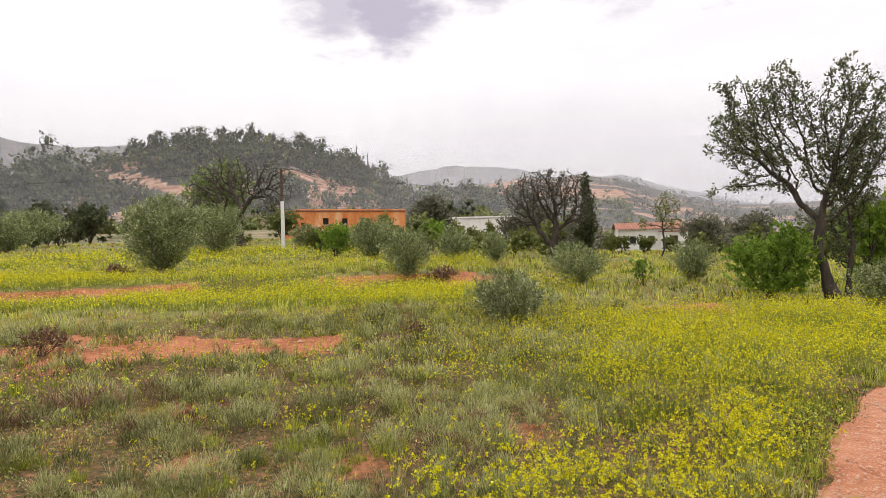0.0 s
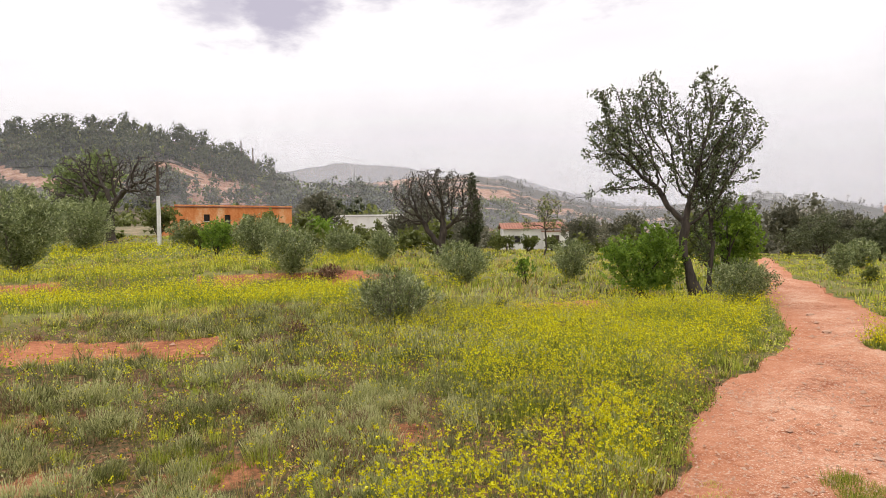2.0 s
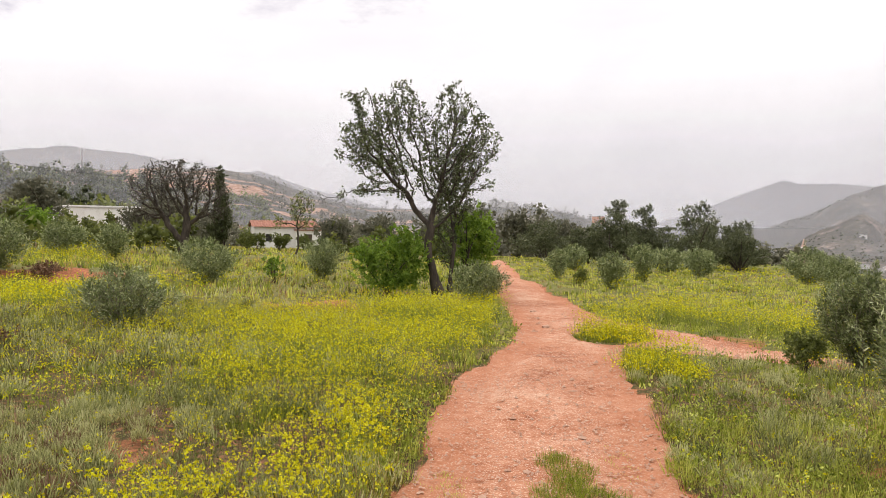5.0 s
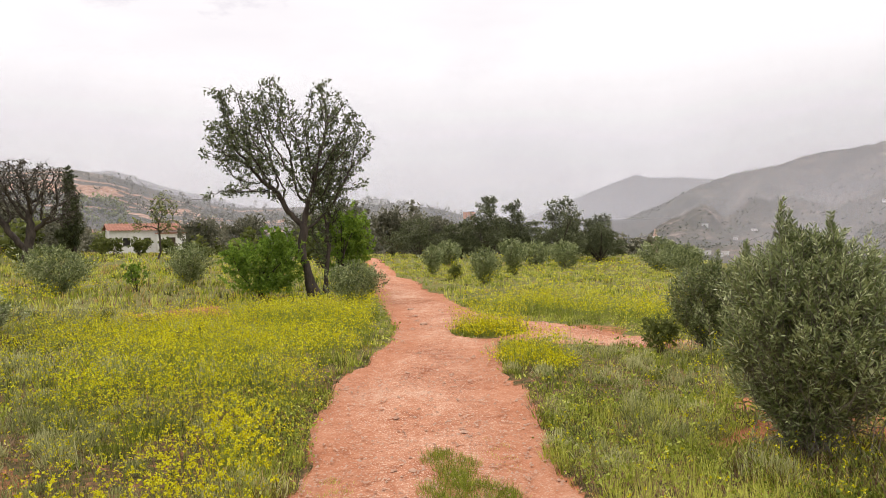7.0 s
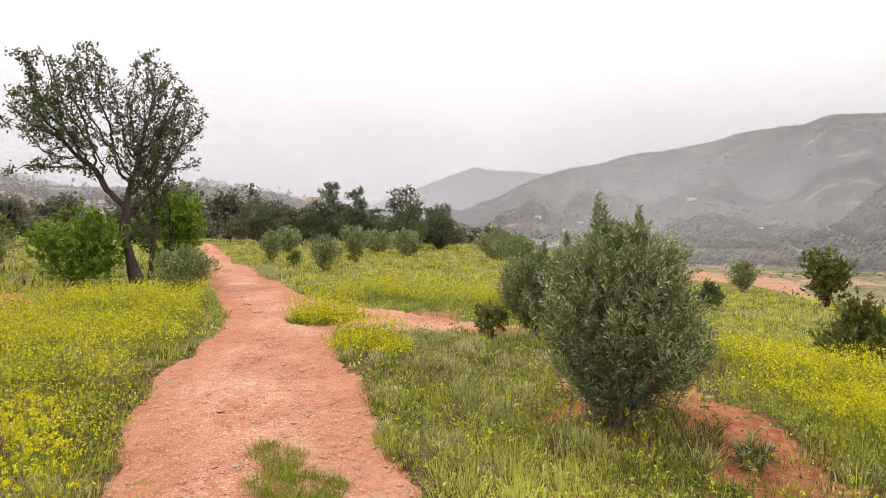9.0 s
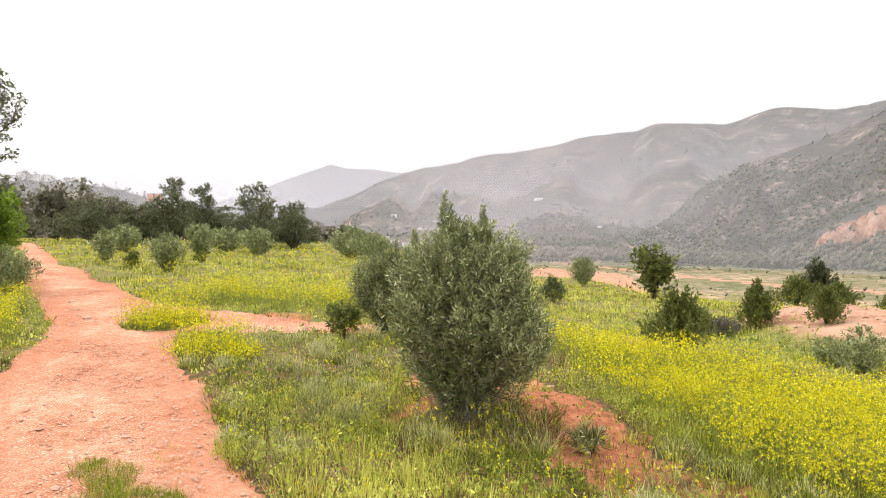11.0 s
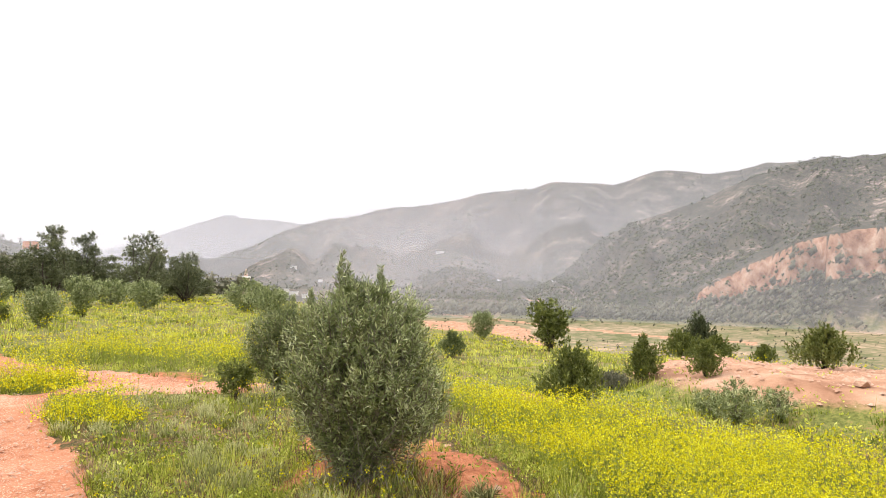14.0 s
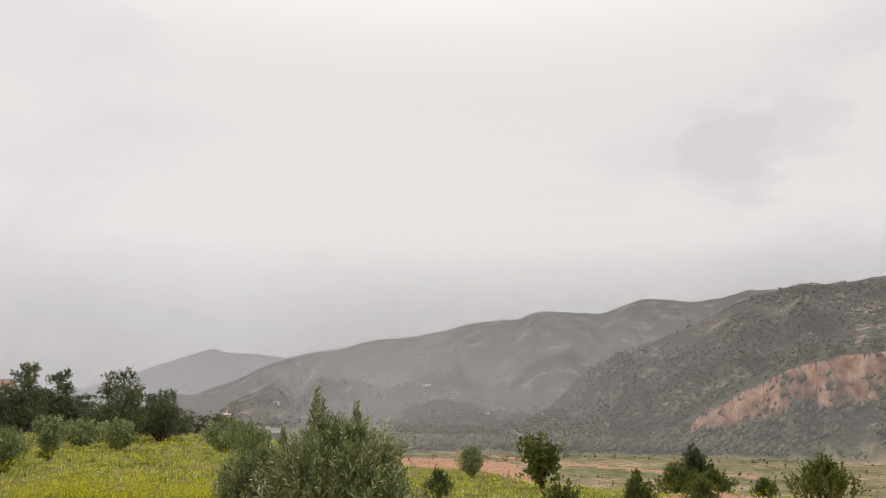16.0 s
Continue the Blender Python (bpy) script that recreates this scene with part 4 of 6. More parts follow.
for x, y, h, w, label in (
        (-22.05, 18.03, 3.05, 3.2, "broad grey-green olive tree in flowering meadow"),
        (-31.2, 29.7, 3.0, 3.3, "grey-green olive tree behind another olive"),
        (-11.1, 18.4, 1.5, 1.4, "round olive tree on the terrace edge"),
        (-4.34, 10.3, 1.0, 1.15, "low spreading olive bush in the meadow"),
        (-6.06, 20.1, 1.35, 1.6, "round young olive tree in grass"),
        (-2.7, 20.4, 1.25, 1.05, "upright young olive tree in grass"),
        (-11.6, 26.6, 1.4, 1.2, "young olive tree far in the field"),
        (1.5, 14.8, 0.9, 1.15, "dense low olive bush at the track's edge"),
        (-48.9, 27.3, 2.6, 3.4, "wide olive tree at the field's far side"),
        (-56.0, 33.4, 3.2, 4.0, "wide olive tree below the hill"),
        (-30.7, 37.5, 1.7, 2.0, "small olive tree near the concrete pole"),
        (-19.2, 28.5, 2.0, 2.3, "olive tree in a dense row"),
        (-13.9, 27.3, 1.35, 1.6, "low olive tree in a dense row"),
        (5.86, 19.5, 1.1, 0.95, "small upright olive tree in flowers"),
        (10.0, 29.1, 1.4, 1.3, "olive tree before the pines"),
        (12.6, 29.0, 1.3, 1.4, "olive tree in the yellow field"),
        (5.3, 24.4, 1.1, 0.75, "narrow young olive tree in the field"),
        (7.6, 31.5, 1.2, 1.4, "olive tree beyond the track"),
        (16.3, 27.0, 1.5, 1.8, "olive tree on the plateau's edge"),
        (14.4, 22.2, 1.2, 1.4, "olive tree on falling ground"),
        (13.1, 34.0, 1.3, 2.0, "olive tree below the pines"),
        (36.2, 29.7, 2.0, 1.7, "lone small olive tree above the riverbed"),
):
    olive_tree(x, y, h * 1.03, w * 1.05, label, "olive trees of the grove", per=10, cover=4.6, cap=13000 if w > 2.2 else 8000, tone=0.05, ragged=0.5)

FRESHK = dict(mat=M_FRESH, bark=M_BARK, category="shrub", wide=0.5)
shrub("green_shrub", -0.55, 16.9, 1.75, 2.0, label="bright green leafy almond sucker shrub", trunk=0.0, leaf=0.085, cap=11000, dense=1.2, rise=1.1, lump=0.45, stem_n=7,
      ells=[(0.1, 0, 0.95, 0.85, 0.8, 0.6), (0.55, 0, 0.8, 0.5, 0.6, 0.7), (-0.5, 0, 0.7, 0.5, 0.5, 0.55), (0.1, 0, 0.4, 0.75, 0.7, 0.4), (0.0, 0, 0.22, 0.7, 0.6, 0.22), (0.35, 0, 1.4, 0.4, 0.4, 0.35), (-0.75, 0, 1.0, 0.25, 0.3, 0.3)], **FRESHK)
shrub("green_shrub", 1.5, 17.9, 2.5, 1.5, label="bright green upright suckers beside the tree", trunk=0.04, leaf=0.085, cap=8000, dense=0.9, **FRESHK)
shrub("green_shrub", -21.2, 28.2, 1.8, 2.1, label="dark green rounded shrub in a row", **FRESHK)
shrub("green_shrub", -19.0, 34.1, 2.0, 2.4, label="fresh green shrub behind the olives", **FRESHK)
shrub("green_shrub", -3.9, 19.5, 0.9, 0.9, label="thin fresh green sapling in grass", dense=0.35, **FRESHK)
shrub("green_tree", -49.6, 47.4, 8.2, 6.4, label="light green tree beside the old almond", dense=1.0, cap=9000, per=6, mat=M_WILLOW, bark=M_BARK, category="tree", wide=0.5)

SH = dict(mat=M_SHRUB, bark=M_BARK, category="shrub", wide=0.4)
for x, y, h, w, label in ((4.5, 7.5, 0.5, 0.5, "low olive-green weed bush by the track"), (5.44, 21.7, 0.5, 0.55, "small round green bush"), (8.2, 23.6, 0.4, 0.6, "low green bush in flowers"),
                          (-26.0, 33.0, 1.5, 1.9, "dull green shrub in the row"), (-23.5, 36.5, 1.7, 2.4, "dark shrub before the orange house"), (-15.5, 31.0, 1.4, 2.0, "dark shrub in the row")):
    shrub("bush", x, y, h, w, label=label, **SH)

for x, y in ((-13.0, 56.5), (-11.3, 57.5), (-9.4, 58.5), (-14.6, 60.0)):
    shrub("bush", x, y, 1.5, 2.0, label="grey-green shrub before the white house", group="shrubs before the white house", **SH)

# mixed growth on the ground that falls to the river
MIX = dict(bark=M_BARK, category="shrub")
shrub("small_tree", 24.6, 16.4, 2.3, 1.9, mat=M_SHRUB, label="small dark tree on a short trunk", trunk=0.2, wide=0.4, dense=1.3, stem_r=0.06, bark=M_BARK, category="tree")
for x, y, h, w, m, label in ((8.1, 4.95, 0.86, 0.84, M_SHRUB, "rounded green broom bush among flowers"), (10.9, 5.3, 0.8, 0.58, M_SHRUB, "upright dull green bush by the flowers"),
                             (10.6, 5.75, 0.28, 0.9, M_GREY, "low grey brush beside a bush"), (10.8, 4.2, 0.58, 0.52, M_SHRUB, "small upright bush at the sandy bank"),
                             (29.7, 12.8, 1.3, 1.9, M_SHRUB, "green juniper bush behind the bank"), (30.9, 12.5, 2.1, 1.7, M_PINE, "dark young pine behind the bank"), (28.0, 10.6, 1.2, 1.5, M_SHRUB, "round juniper bush behind the bank"),
                             (17.4, 4.1, 1.0, 1.3, M_SHRUB, "conical green juniper on the sandy bank"), (33.0, 10.3, 1.0, 1.2, M_SHRUB, "far green bush above the riverbed"),
                             (14.1, 12.6, 0.75, 0.75, M_OLIVE, "small olive bush on falling ground"), (13.2, 13.4, 0.4, 0.8, M_SHRUB, "low green bush on falling ground")):
    shrub("bush", x, y, h, w, mat=m, label=label, wide=0.2, trunk=0.02, dense=1.5, leaf=max(0.036, 0.0028 * math.hypot(x, y)), rise=1.5, shoot=0.42, splay=0.42, lump=0.3, cap=8000,
          ells=[(0, 0, h * 0.27, w * 0.52, w * 0.52, h * 0.30), (w * 0.06, 0, h * 0.52, w * 0.38, w * 0.38, h * 0.30), (-w * 0.05, 0, h * 0.78, w * 0.19, w * 0.19, h * 0.22), (w * 0.2, w * 0.1, h * 0.45, w * 0.25, w * 0.25, h * 0.32)], **MIX)
for x, y, h, w in ((9.0, 3.05, 0.58, 0.62), (9.35, 2.7, 0.46, 0.42), (9.1, 3.45, 0.4, 0.46)):
    olive_tree(x, y, h, w, "low sprawling olive shoots over dry earth", "olive shoots by the bank", name="olive_bush", category="olive bush", leaf=0.045, per=12, cover=3.0, cap=2600, stem_n=5, foot=0.04, tone=0.1, ragged=0.6)
shrub("sage_tuft", 3.8, 2.95, 0.2, 0.24, mat=M_SAGE, label="wiry grey-green tuft on red soil", bark=M_BARK, category="tuft", trunk=0.0, leaf=0.07, wide=0.06, rise=1.6, cap=900)
shrub("dry_bush", -10.0, 18.8, 0.45, 1.3, mat=M_DRY, label="dry brown brush below the olive", bark=M_BARK, category="dry bush", trunk=0.02, dense=0.5)
shrub("dry_bush", -20.8, 15.2, 0.6, 1.0, mat=M_DRY, label="dry brown brush on the terrace edge", bark=M_BARK, category="dry bush", trunk=0.02, dense=0.5)
shrub("dry_bush", -5.3, 8.9, 0.35, 0.6, mat=M_DRY, label="dry brown bush at the soil's edge", bark=M_BARK, category="dry bush", trunk=0.02, dense=0.3)
shrub("dry_bush", -9.6, 5.6, 0.4, 1.1, mat=M_DRY, label="dry dark brush beside red soil", bark=M_BARK, category="dry bush", trunk=0.02, dense=0.35)
shrub("dry_stalk", -7.1, 5.9, 0.42, 0.2, mat=M_DRY, label="single dry upright weed stalk", bark=M_BARK, category="weed", trunk=0.02, dense=0.4)
shrub("hedge_bush", -53.5, 61.0, 4.0, 4.5, mat=M_SHRUB, label="green bush at the orange building's end", wide=0.45, dense=1.0, **MIX)

# pines and dark trees behind the field
PINEK = dict(mat=M_PINE_NEAR, bark=M_BARK, category="pine tree", wide=0.34, lump=0.7, shell=0.5, group="dark trees behind the field")
for x, y, h, w, label in ((12.2, 40.2, 3.9, 1.9, "tall dark pine with ragged top"), (14.2, 41.0, 3.7, 1.8, "dark pine close beside a taller one"), (16.6, 38.8, 3.8, 2.4, "tall dark pine with a round top"),
                          (19.7, 40.0, 3.0, 2.9, "broad dark pine lower than its neighbours"), (22.0, 45.5, 2.6, 2.0, "dark pine at the plateau's edge"), (8.6, 44.0, 2.6, 3.2, "dark rounded tree behind the field"),
                          (10.9, 41.5, 2.3, 2.4, "low shrubby pine between taller ones"), (15.4, 42.0, 2.4, 2.4, "low shrubby pine between taller ones"), (18.3, 41.5, 2.2, 2.4, "low shrubby pine between taller ones"), (21.2, 42.5, 2.0, 2.2, "low shrubby pine between taller ones")):
    e = [(0, 0, h * 0.45, w * 0.34, w * 0.34, h * 0.36)]
    for i in range(11):
        v, a = 0.16 + 0.8 * (i + rng.random()) / 11, i * 2.4 + rng.random()
        b = 1.45 * w * (0.46 - 0.26 * max(0.0, v - 0.35) / 0.65) * (0.6 + 0.5 * rng.random())
        e.append((math.cos(a) * b * 0.75, math.sin(a) * b * 0.75, h * v, b * 0.5 + 0.08, b * 0.5 + 0.08, h * 0.12 * (0.6 + 0.7 * rng.random())))
    e.append((rng.normal() * 0.1, 0, h * 0.93, w * 0.11, w * 0.11, h * 0.09))
    shrub("pine_tree", x, y, h, w, label=label, ells=e, cap=8500, dense=1.9, leaf=0.085, per=6, shoot=0.32, splay=0.8, **PINEK)
shrub("cypress_tree", -9.85, 34.9, 4.6, 1.2, label="narrow dark cypress behind an almond", mat=M_PINE, bark=M_BARK, category="cypress", wide=0.35, trunk=0.06, rise=1.6, dense=1.3,
      ells=[(0, 0, 1.6, 0.62, 0.62, 1.5), (0.05, 0, 2.9, 0.46, 0.46, 1.1), (0.02, 0, 3.9, 0.24, 0.24, 0.75)])
for x, y, h, w in ((-5.8, 48.1, 2.6, 3.2), (-2.5, 50.0, 2.9, 3.6), (1.8, 52.0, 3.6, 4.2), (5.0, 54.0, 4.6, 4.6), (8.8, 56.0, 4.2, 4.6), (12.4, 58.0, 3.6, 4.4), (-15.5, 47.0, 2.2, 2.6), (-13.4, 45.5, 2.2, 2.8), (-17.5, 44.0, 2.4, 3.0), (16.5, 60.0, 3.4, 4.0), (3.0, 46.5, 2.4, 2.8),
                   (-17.5, 48, 3.4, 3.8), (-31, 58, 4.0, 4.4), (-37, 66, 3.6, 4.2), (-20.5, 58, 3.4, 4.2)):
    shrub("grey_tree", x, y, h, w, mat=M_GREY, bark=M_BARK, label="dense grey-green tree at the field's end", category="tree", wide=0.45, cap=3500, lump=0.45, per=6, shoot=0.15, group="grey trees at the field's end")
for x, y, h, w in ((-72, 49.5, 5.2, 6.2), (-84, 56, 3.4, 4), (-92, 50, 4.0, 5), (-66, 42, 2.4, 3.0), (-78, 66, 6.0, 5), (-100, 62, 7, 6)):
    shrub("round_tree", x, y, h, w, mat=M_PINE, bark=M_BARK, label="dark rounded tree below the hill", category="tree", wide=0.45, cap=3500, group="round trees below the hill")


def thicket(name, n, az, rr, size, mat, cards_each, label, keep=None, leaf=0.22, tall=1.3):
    """Far woods or scrub as one object: crowns of leaf clumps on the land."""
    a = np.radians(rng.uniform(*az, n))
    r = np.sqrt(rng.uniform(rr[0] ** 2, rr[1] ** 2, n))
    x, y = r * np.sin(a), r * np.cos(a)
    if keep is not None:
        ok = keep(x, y)
        x, y, r = x[ok], y[ok], r[ok]
    n = len(x)
    z = land(x, y)
    s = size * (0.45 + 0.9 * rng.random(n) ** 1.6)
    m = cards_each
    t = tall * (0.7 + 0.6 * rng.random(n))
    c = np.stack([x, y, z + s * 0.42 * t], -1)
    if m > 18:
        # nearer crowns are made of several lumps
        k = 6 if m > 50 else 4
        low = rng.random((n, k))
        o = rng.normal(size=(n, k, 3)) * np.stack([0.21 * (1.15 - low), 0.24 * (1.15 - low), 0 * low], -1) * s[:, None, None]
        o[..., 2] = (low * 0.58 - 0.30) * (s * t)[:, None]
        c, s, t = (c[:, None] + o).reshape(-1, 3), (np.repeat(s, k).reshape(n, k) * (0.72 - 0.3 * low) * (0.7 + 0.5 * rng.random((n, k)))).ravel(), np.repeat(0.75 + 0.25 * np.minimum(t, 2), k)
        n, m = n * k, 2 * m // k
    t = np.reshape(t, (n, 1, 1))
    tall3 = np.concatenate([np.ones((n, 1, 2)), t], -1)
    d = unit(rng.normal(size=(n, m, 3)))
    rad = rng.random((n, m, 1)) ** 0.5
    p = c[:, None] + d * rad * s[:, None, None] * 0.5 * tall3
    ld = unit(d * 0.5 + np.array([0, 0, 0.6]) + rng.normal(size=(n, m, 3)) * 0.5)
    ld = unit(ld * np.array([1, 1, 0.6]))
    L = np.repeat(s, m) * leaf * (0.6 + 0.8 * rng.random(n * m)) * 2
    # light from above painted in: leaf tint rises towards each lump's top
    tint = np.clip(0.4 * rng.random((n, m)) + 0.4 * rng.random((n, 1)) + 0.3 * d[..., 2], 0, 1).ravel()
    if cards_each > 18:
        pp, dd = p.reshape(-1, 3), ld.reshape(-1, 3)
        side_ = unit(np.cross(dd, rng.normal(size=dd.shape))) * (L * 0.5)[:, None]
        v = np.stack([pp - side_, pp + side_, pp + dd * L[:, None]], 1).reshape(-1, 3)
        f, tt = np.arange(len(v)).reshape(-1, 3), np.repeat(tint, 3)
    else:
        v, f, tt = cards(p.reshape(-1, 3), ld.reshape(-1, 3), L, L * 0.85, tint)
        f = np.concatenate([f[:, [0, 1, 2]], f[:, [0, 2, 3]]])
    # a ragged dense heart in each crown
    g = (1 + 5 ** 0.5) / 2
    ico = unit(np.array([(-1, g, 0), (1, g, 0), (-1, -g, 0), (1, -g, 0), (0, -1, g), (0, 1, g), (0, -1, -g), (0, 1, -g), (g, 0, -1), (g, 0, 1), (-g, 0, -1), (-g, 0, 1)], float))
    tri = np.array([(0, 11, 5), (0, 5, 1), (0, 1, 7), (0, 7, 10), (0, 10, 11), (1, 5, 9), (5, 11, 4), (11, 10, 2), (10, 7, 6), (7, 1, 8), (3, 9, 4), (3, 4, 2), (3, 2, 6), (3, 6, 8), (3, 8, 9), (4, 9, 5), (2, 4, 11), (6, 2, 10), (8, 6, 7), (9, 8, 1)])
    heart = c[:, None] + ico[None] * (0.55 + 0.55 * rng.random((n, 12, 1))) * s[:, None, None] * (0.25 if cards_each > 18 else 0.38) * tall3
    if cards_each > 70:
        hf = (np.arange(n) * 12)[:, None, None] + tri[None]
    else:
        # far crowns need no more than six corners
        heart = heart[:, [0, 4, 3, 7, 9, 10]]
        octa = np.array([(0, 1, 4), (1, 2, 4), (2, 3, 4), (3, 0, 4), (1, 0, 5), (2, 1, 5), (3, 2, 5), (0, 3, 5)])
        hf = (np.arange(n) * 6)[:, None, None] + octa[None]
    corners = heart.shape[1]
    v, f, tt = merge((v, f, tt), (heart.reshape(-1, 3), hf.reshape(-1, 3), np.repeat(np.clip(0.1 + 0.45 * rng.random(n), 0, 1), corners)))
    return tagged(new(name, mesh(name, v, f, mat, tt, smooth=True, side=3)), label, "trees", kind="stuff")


def clumped(f, s, lim):
    return lambda x, y: fbm(x * f, y * f, s, 3) > lim


clear_cut = lambda x, y: ~hill_cut(bearing(x, y), np.hypot(x, y), 1.9)
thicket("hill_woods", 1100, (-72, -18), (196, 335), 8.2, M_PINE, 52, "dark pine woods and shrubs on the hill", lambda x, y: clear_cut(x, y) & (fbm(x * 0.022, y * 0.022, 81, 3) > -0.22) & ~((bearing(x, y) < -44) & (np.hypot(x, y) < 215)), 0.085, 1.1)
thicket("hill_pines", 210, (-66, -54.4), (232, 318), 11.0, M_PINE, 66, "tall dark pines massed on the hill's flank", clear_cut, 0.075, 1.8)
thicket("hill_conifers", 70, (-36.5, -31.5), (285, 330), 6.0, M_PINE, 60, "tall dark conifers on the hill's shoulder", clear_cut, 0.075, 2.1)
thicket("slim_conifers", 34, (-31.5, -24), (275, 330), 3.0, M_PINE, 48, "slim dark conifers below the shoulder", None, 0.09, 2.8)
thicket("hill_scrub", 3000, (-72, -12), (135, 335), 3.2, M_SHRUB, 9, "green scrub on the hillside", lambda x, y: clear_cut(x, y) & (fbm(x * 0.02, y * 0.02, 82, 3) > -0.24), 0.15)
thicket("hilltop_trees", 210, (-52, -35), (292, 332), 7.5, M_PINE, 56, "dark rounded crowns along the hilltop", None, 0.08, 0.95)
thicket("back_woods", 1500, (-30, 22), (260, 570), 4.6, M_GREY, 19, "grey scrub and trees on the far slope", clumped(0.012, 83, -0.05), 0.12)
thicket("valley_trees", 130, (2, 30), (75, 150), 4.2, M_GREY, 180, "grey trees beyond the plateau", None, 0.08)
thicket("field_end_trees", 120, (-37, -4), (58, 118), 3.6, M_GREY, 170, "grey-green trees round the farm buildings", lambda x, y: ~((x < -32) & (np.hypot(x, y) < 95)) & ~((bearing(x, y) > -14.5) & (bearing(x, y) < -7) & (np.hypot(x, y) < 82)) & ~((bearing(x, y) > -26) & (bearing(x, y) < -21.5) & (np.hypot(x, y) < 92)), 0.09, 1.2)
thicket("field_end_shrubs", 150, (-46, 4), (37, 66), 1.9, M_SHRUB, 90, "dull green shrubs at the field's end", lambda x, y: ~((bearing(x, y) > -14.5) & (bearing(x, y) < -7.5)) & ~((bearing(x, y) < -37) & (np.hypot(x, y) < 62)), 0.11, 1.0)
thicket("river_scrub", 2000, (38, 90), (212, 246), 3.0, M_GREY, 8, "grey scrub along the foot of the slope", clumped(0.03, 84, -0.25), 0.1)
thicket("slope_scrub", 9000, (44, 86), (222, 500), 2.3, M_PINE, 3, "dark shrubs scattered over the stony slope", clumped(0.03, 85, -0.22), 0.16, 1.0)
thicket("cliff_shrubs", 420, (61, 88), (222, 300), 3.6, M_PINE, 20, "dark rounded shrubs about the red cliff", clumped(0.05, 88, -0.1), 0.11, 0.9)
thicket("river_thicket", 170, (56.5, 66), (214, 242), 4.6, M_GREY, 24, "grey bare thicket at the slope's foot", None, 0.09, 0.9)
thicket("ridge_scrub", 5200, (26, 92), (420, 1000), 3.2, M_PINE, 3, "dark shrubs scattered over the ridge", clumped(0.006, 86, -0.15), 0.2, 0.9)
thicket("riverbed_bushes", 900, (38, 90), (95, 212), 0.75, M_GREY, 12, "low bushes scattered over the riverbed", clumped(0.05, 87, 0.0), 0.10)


# ---------------------------------------------------------------- grass and flowers
def field_points(n, r0, r1, a0=-82.0, a1=97.0):
    a = np.radians(rng.uniform(a0, a1, n))
    r = np.sqrt(rng.uniform(r0 * r0, r1 * r1, n))
    return r * np.sin(a), r * np.cos(a)


def blades(x, y, per, h, spread, w, tint, lean=0.35, bent=True):
    """Tufts of blades round the points given."""
    n = len(x)
    ang = rng.random((n, per)) * 2 * np.pi
    q = rng.random((n, per)) ** 0.6
    ox, oy = np.cos(ang) * q * spread[:, None], np.sin(ang) * q * spread[:, None]
    px, py = (x[:, None] + ox * 0.6).ravel(), (y[:, None] + oy * 0.6).ravel()
    pz = np.repeat(land(x, y), per) - 0.02
    H = np.repeat(h, per) * (0.45 + 0.65 * rng.random(n * per))
    d = np.stack([np.cos(ang).ravel() * q.ravel() * lean, np.sin(ang).ravel() * q.ravel() * lean, np.ones(n * per)], -1) + rng.normal(size=(n * per, 3)) * 0.10
    d = unit(d)
    p = np.stack([px, py, pz], -1)
    s = unit(np.cross(d, rng.normal(size=d.shape))) * (np.repeat(w, per) * (0.6 + 0.8 * rng.random(n * per)))[:, None] * 0.5
    T = np.clip(np.repeat(tint, per) + rng.normal(size=n * per) * 0.14, 0, 1)
    if bent:
        mid = p + d * (H * 0.55)[:, None]
        tip = mid + unit(d + np.stack([d[:, 0], d[:, 1], -0.25 * np.ones(len(d))], -1) * rng.random((len(d), 1)) * 1.1) * (H * 0.5)[:, None]
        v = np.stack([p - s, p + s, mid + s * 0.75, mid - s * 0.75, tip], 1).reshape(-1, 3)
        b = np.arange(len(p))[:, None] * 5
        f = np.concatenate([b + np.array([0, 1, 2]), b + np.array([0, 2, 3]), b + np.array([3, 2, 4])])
        # foot darkened and tip lightened in the tint, imitating shade low in the tuft
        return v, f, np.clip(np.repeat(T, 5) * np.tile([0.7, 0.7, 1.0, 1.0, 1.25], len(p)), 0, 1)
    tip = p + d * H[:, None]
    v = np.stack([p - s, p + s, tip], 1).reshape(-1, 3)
    # straight blades take the same painted shade from foot to tip
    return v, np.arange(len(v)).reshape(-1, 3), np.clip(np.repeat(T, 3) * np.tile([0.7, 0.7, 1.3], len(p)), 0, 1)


SPECIES = {"lush_grass": (M_LUSH, []), "meadow_grass": (M_GRASS, []), "sage_tufts": (M_SAGE, []), "dry_stalks": (M_DRY, [])}


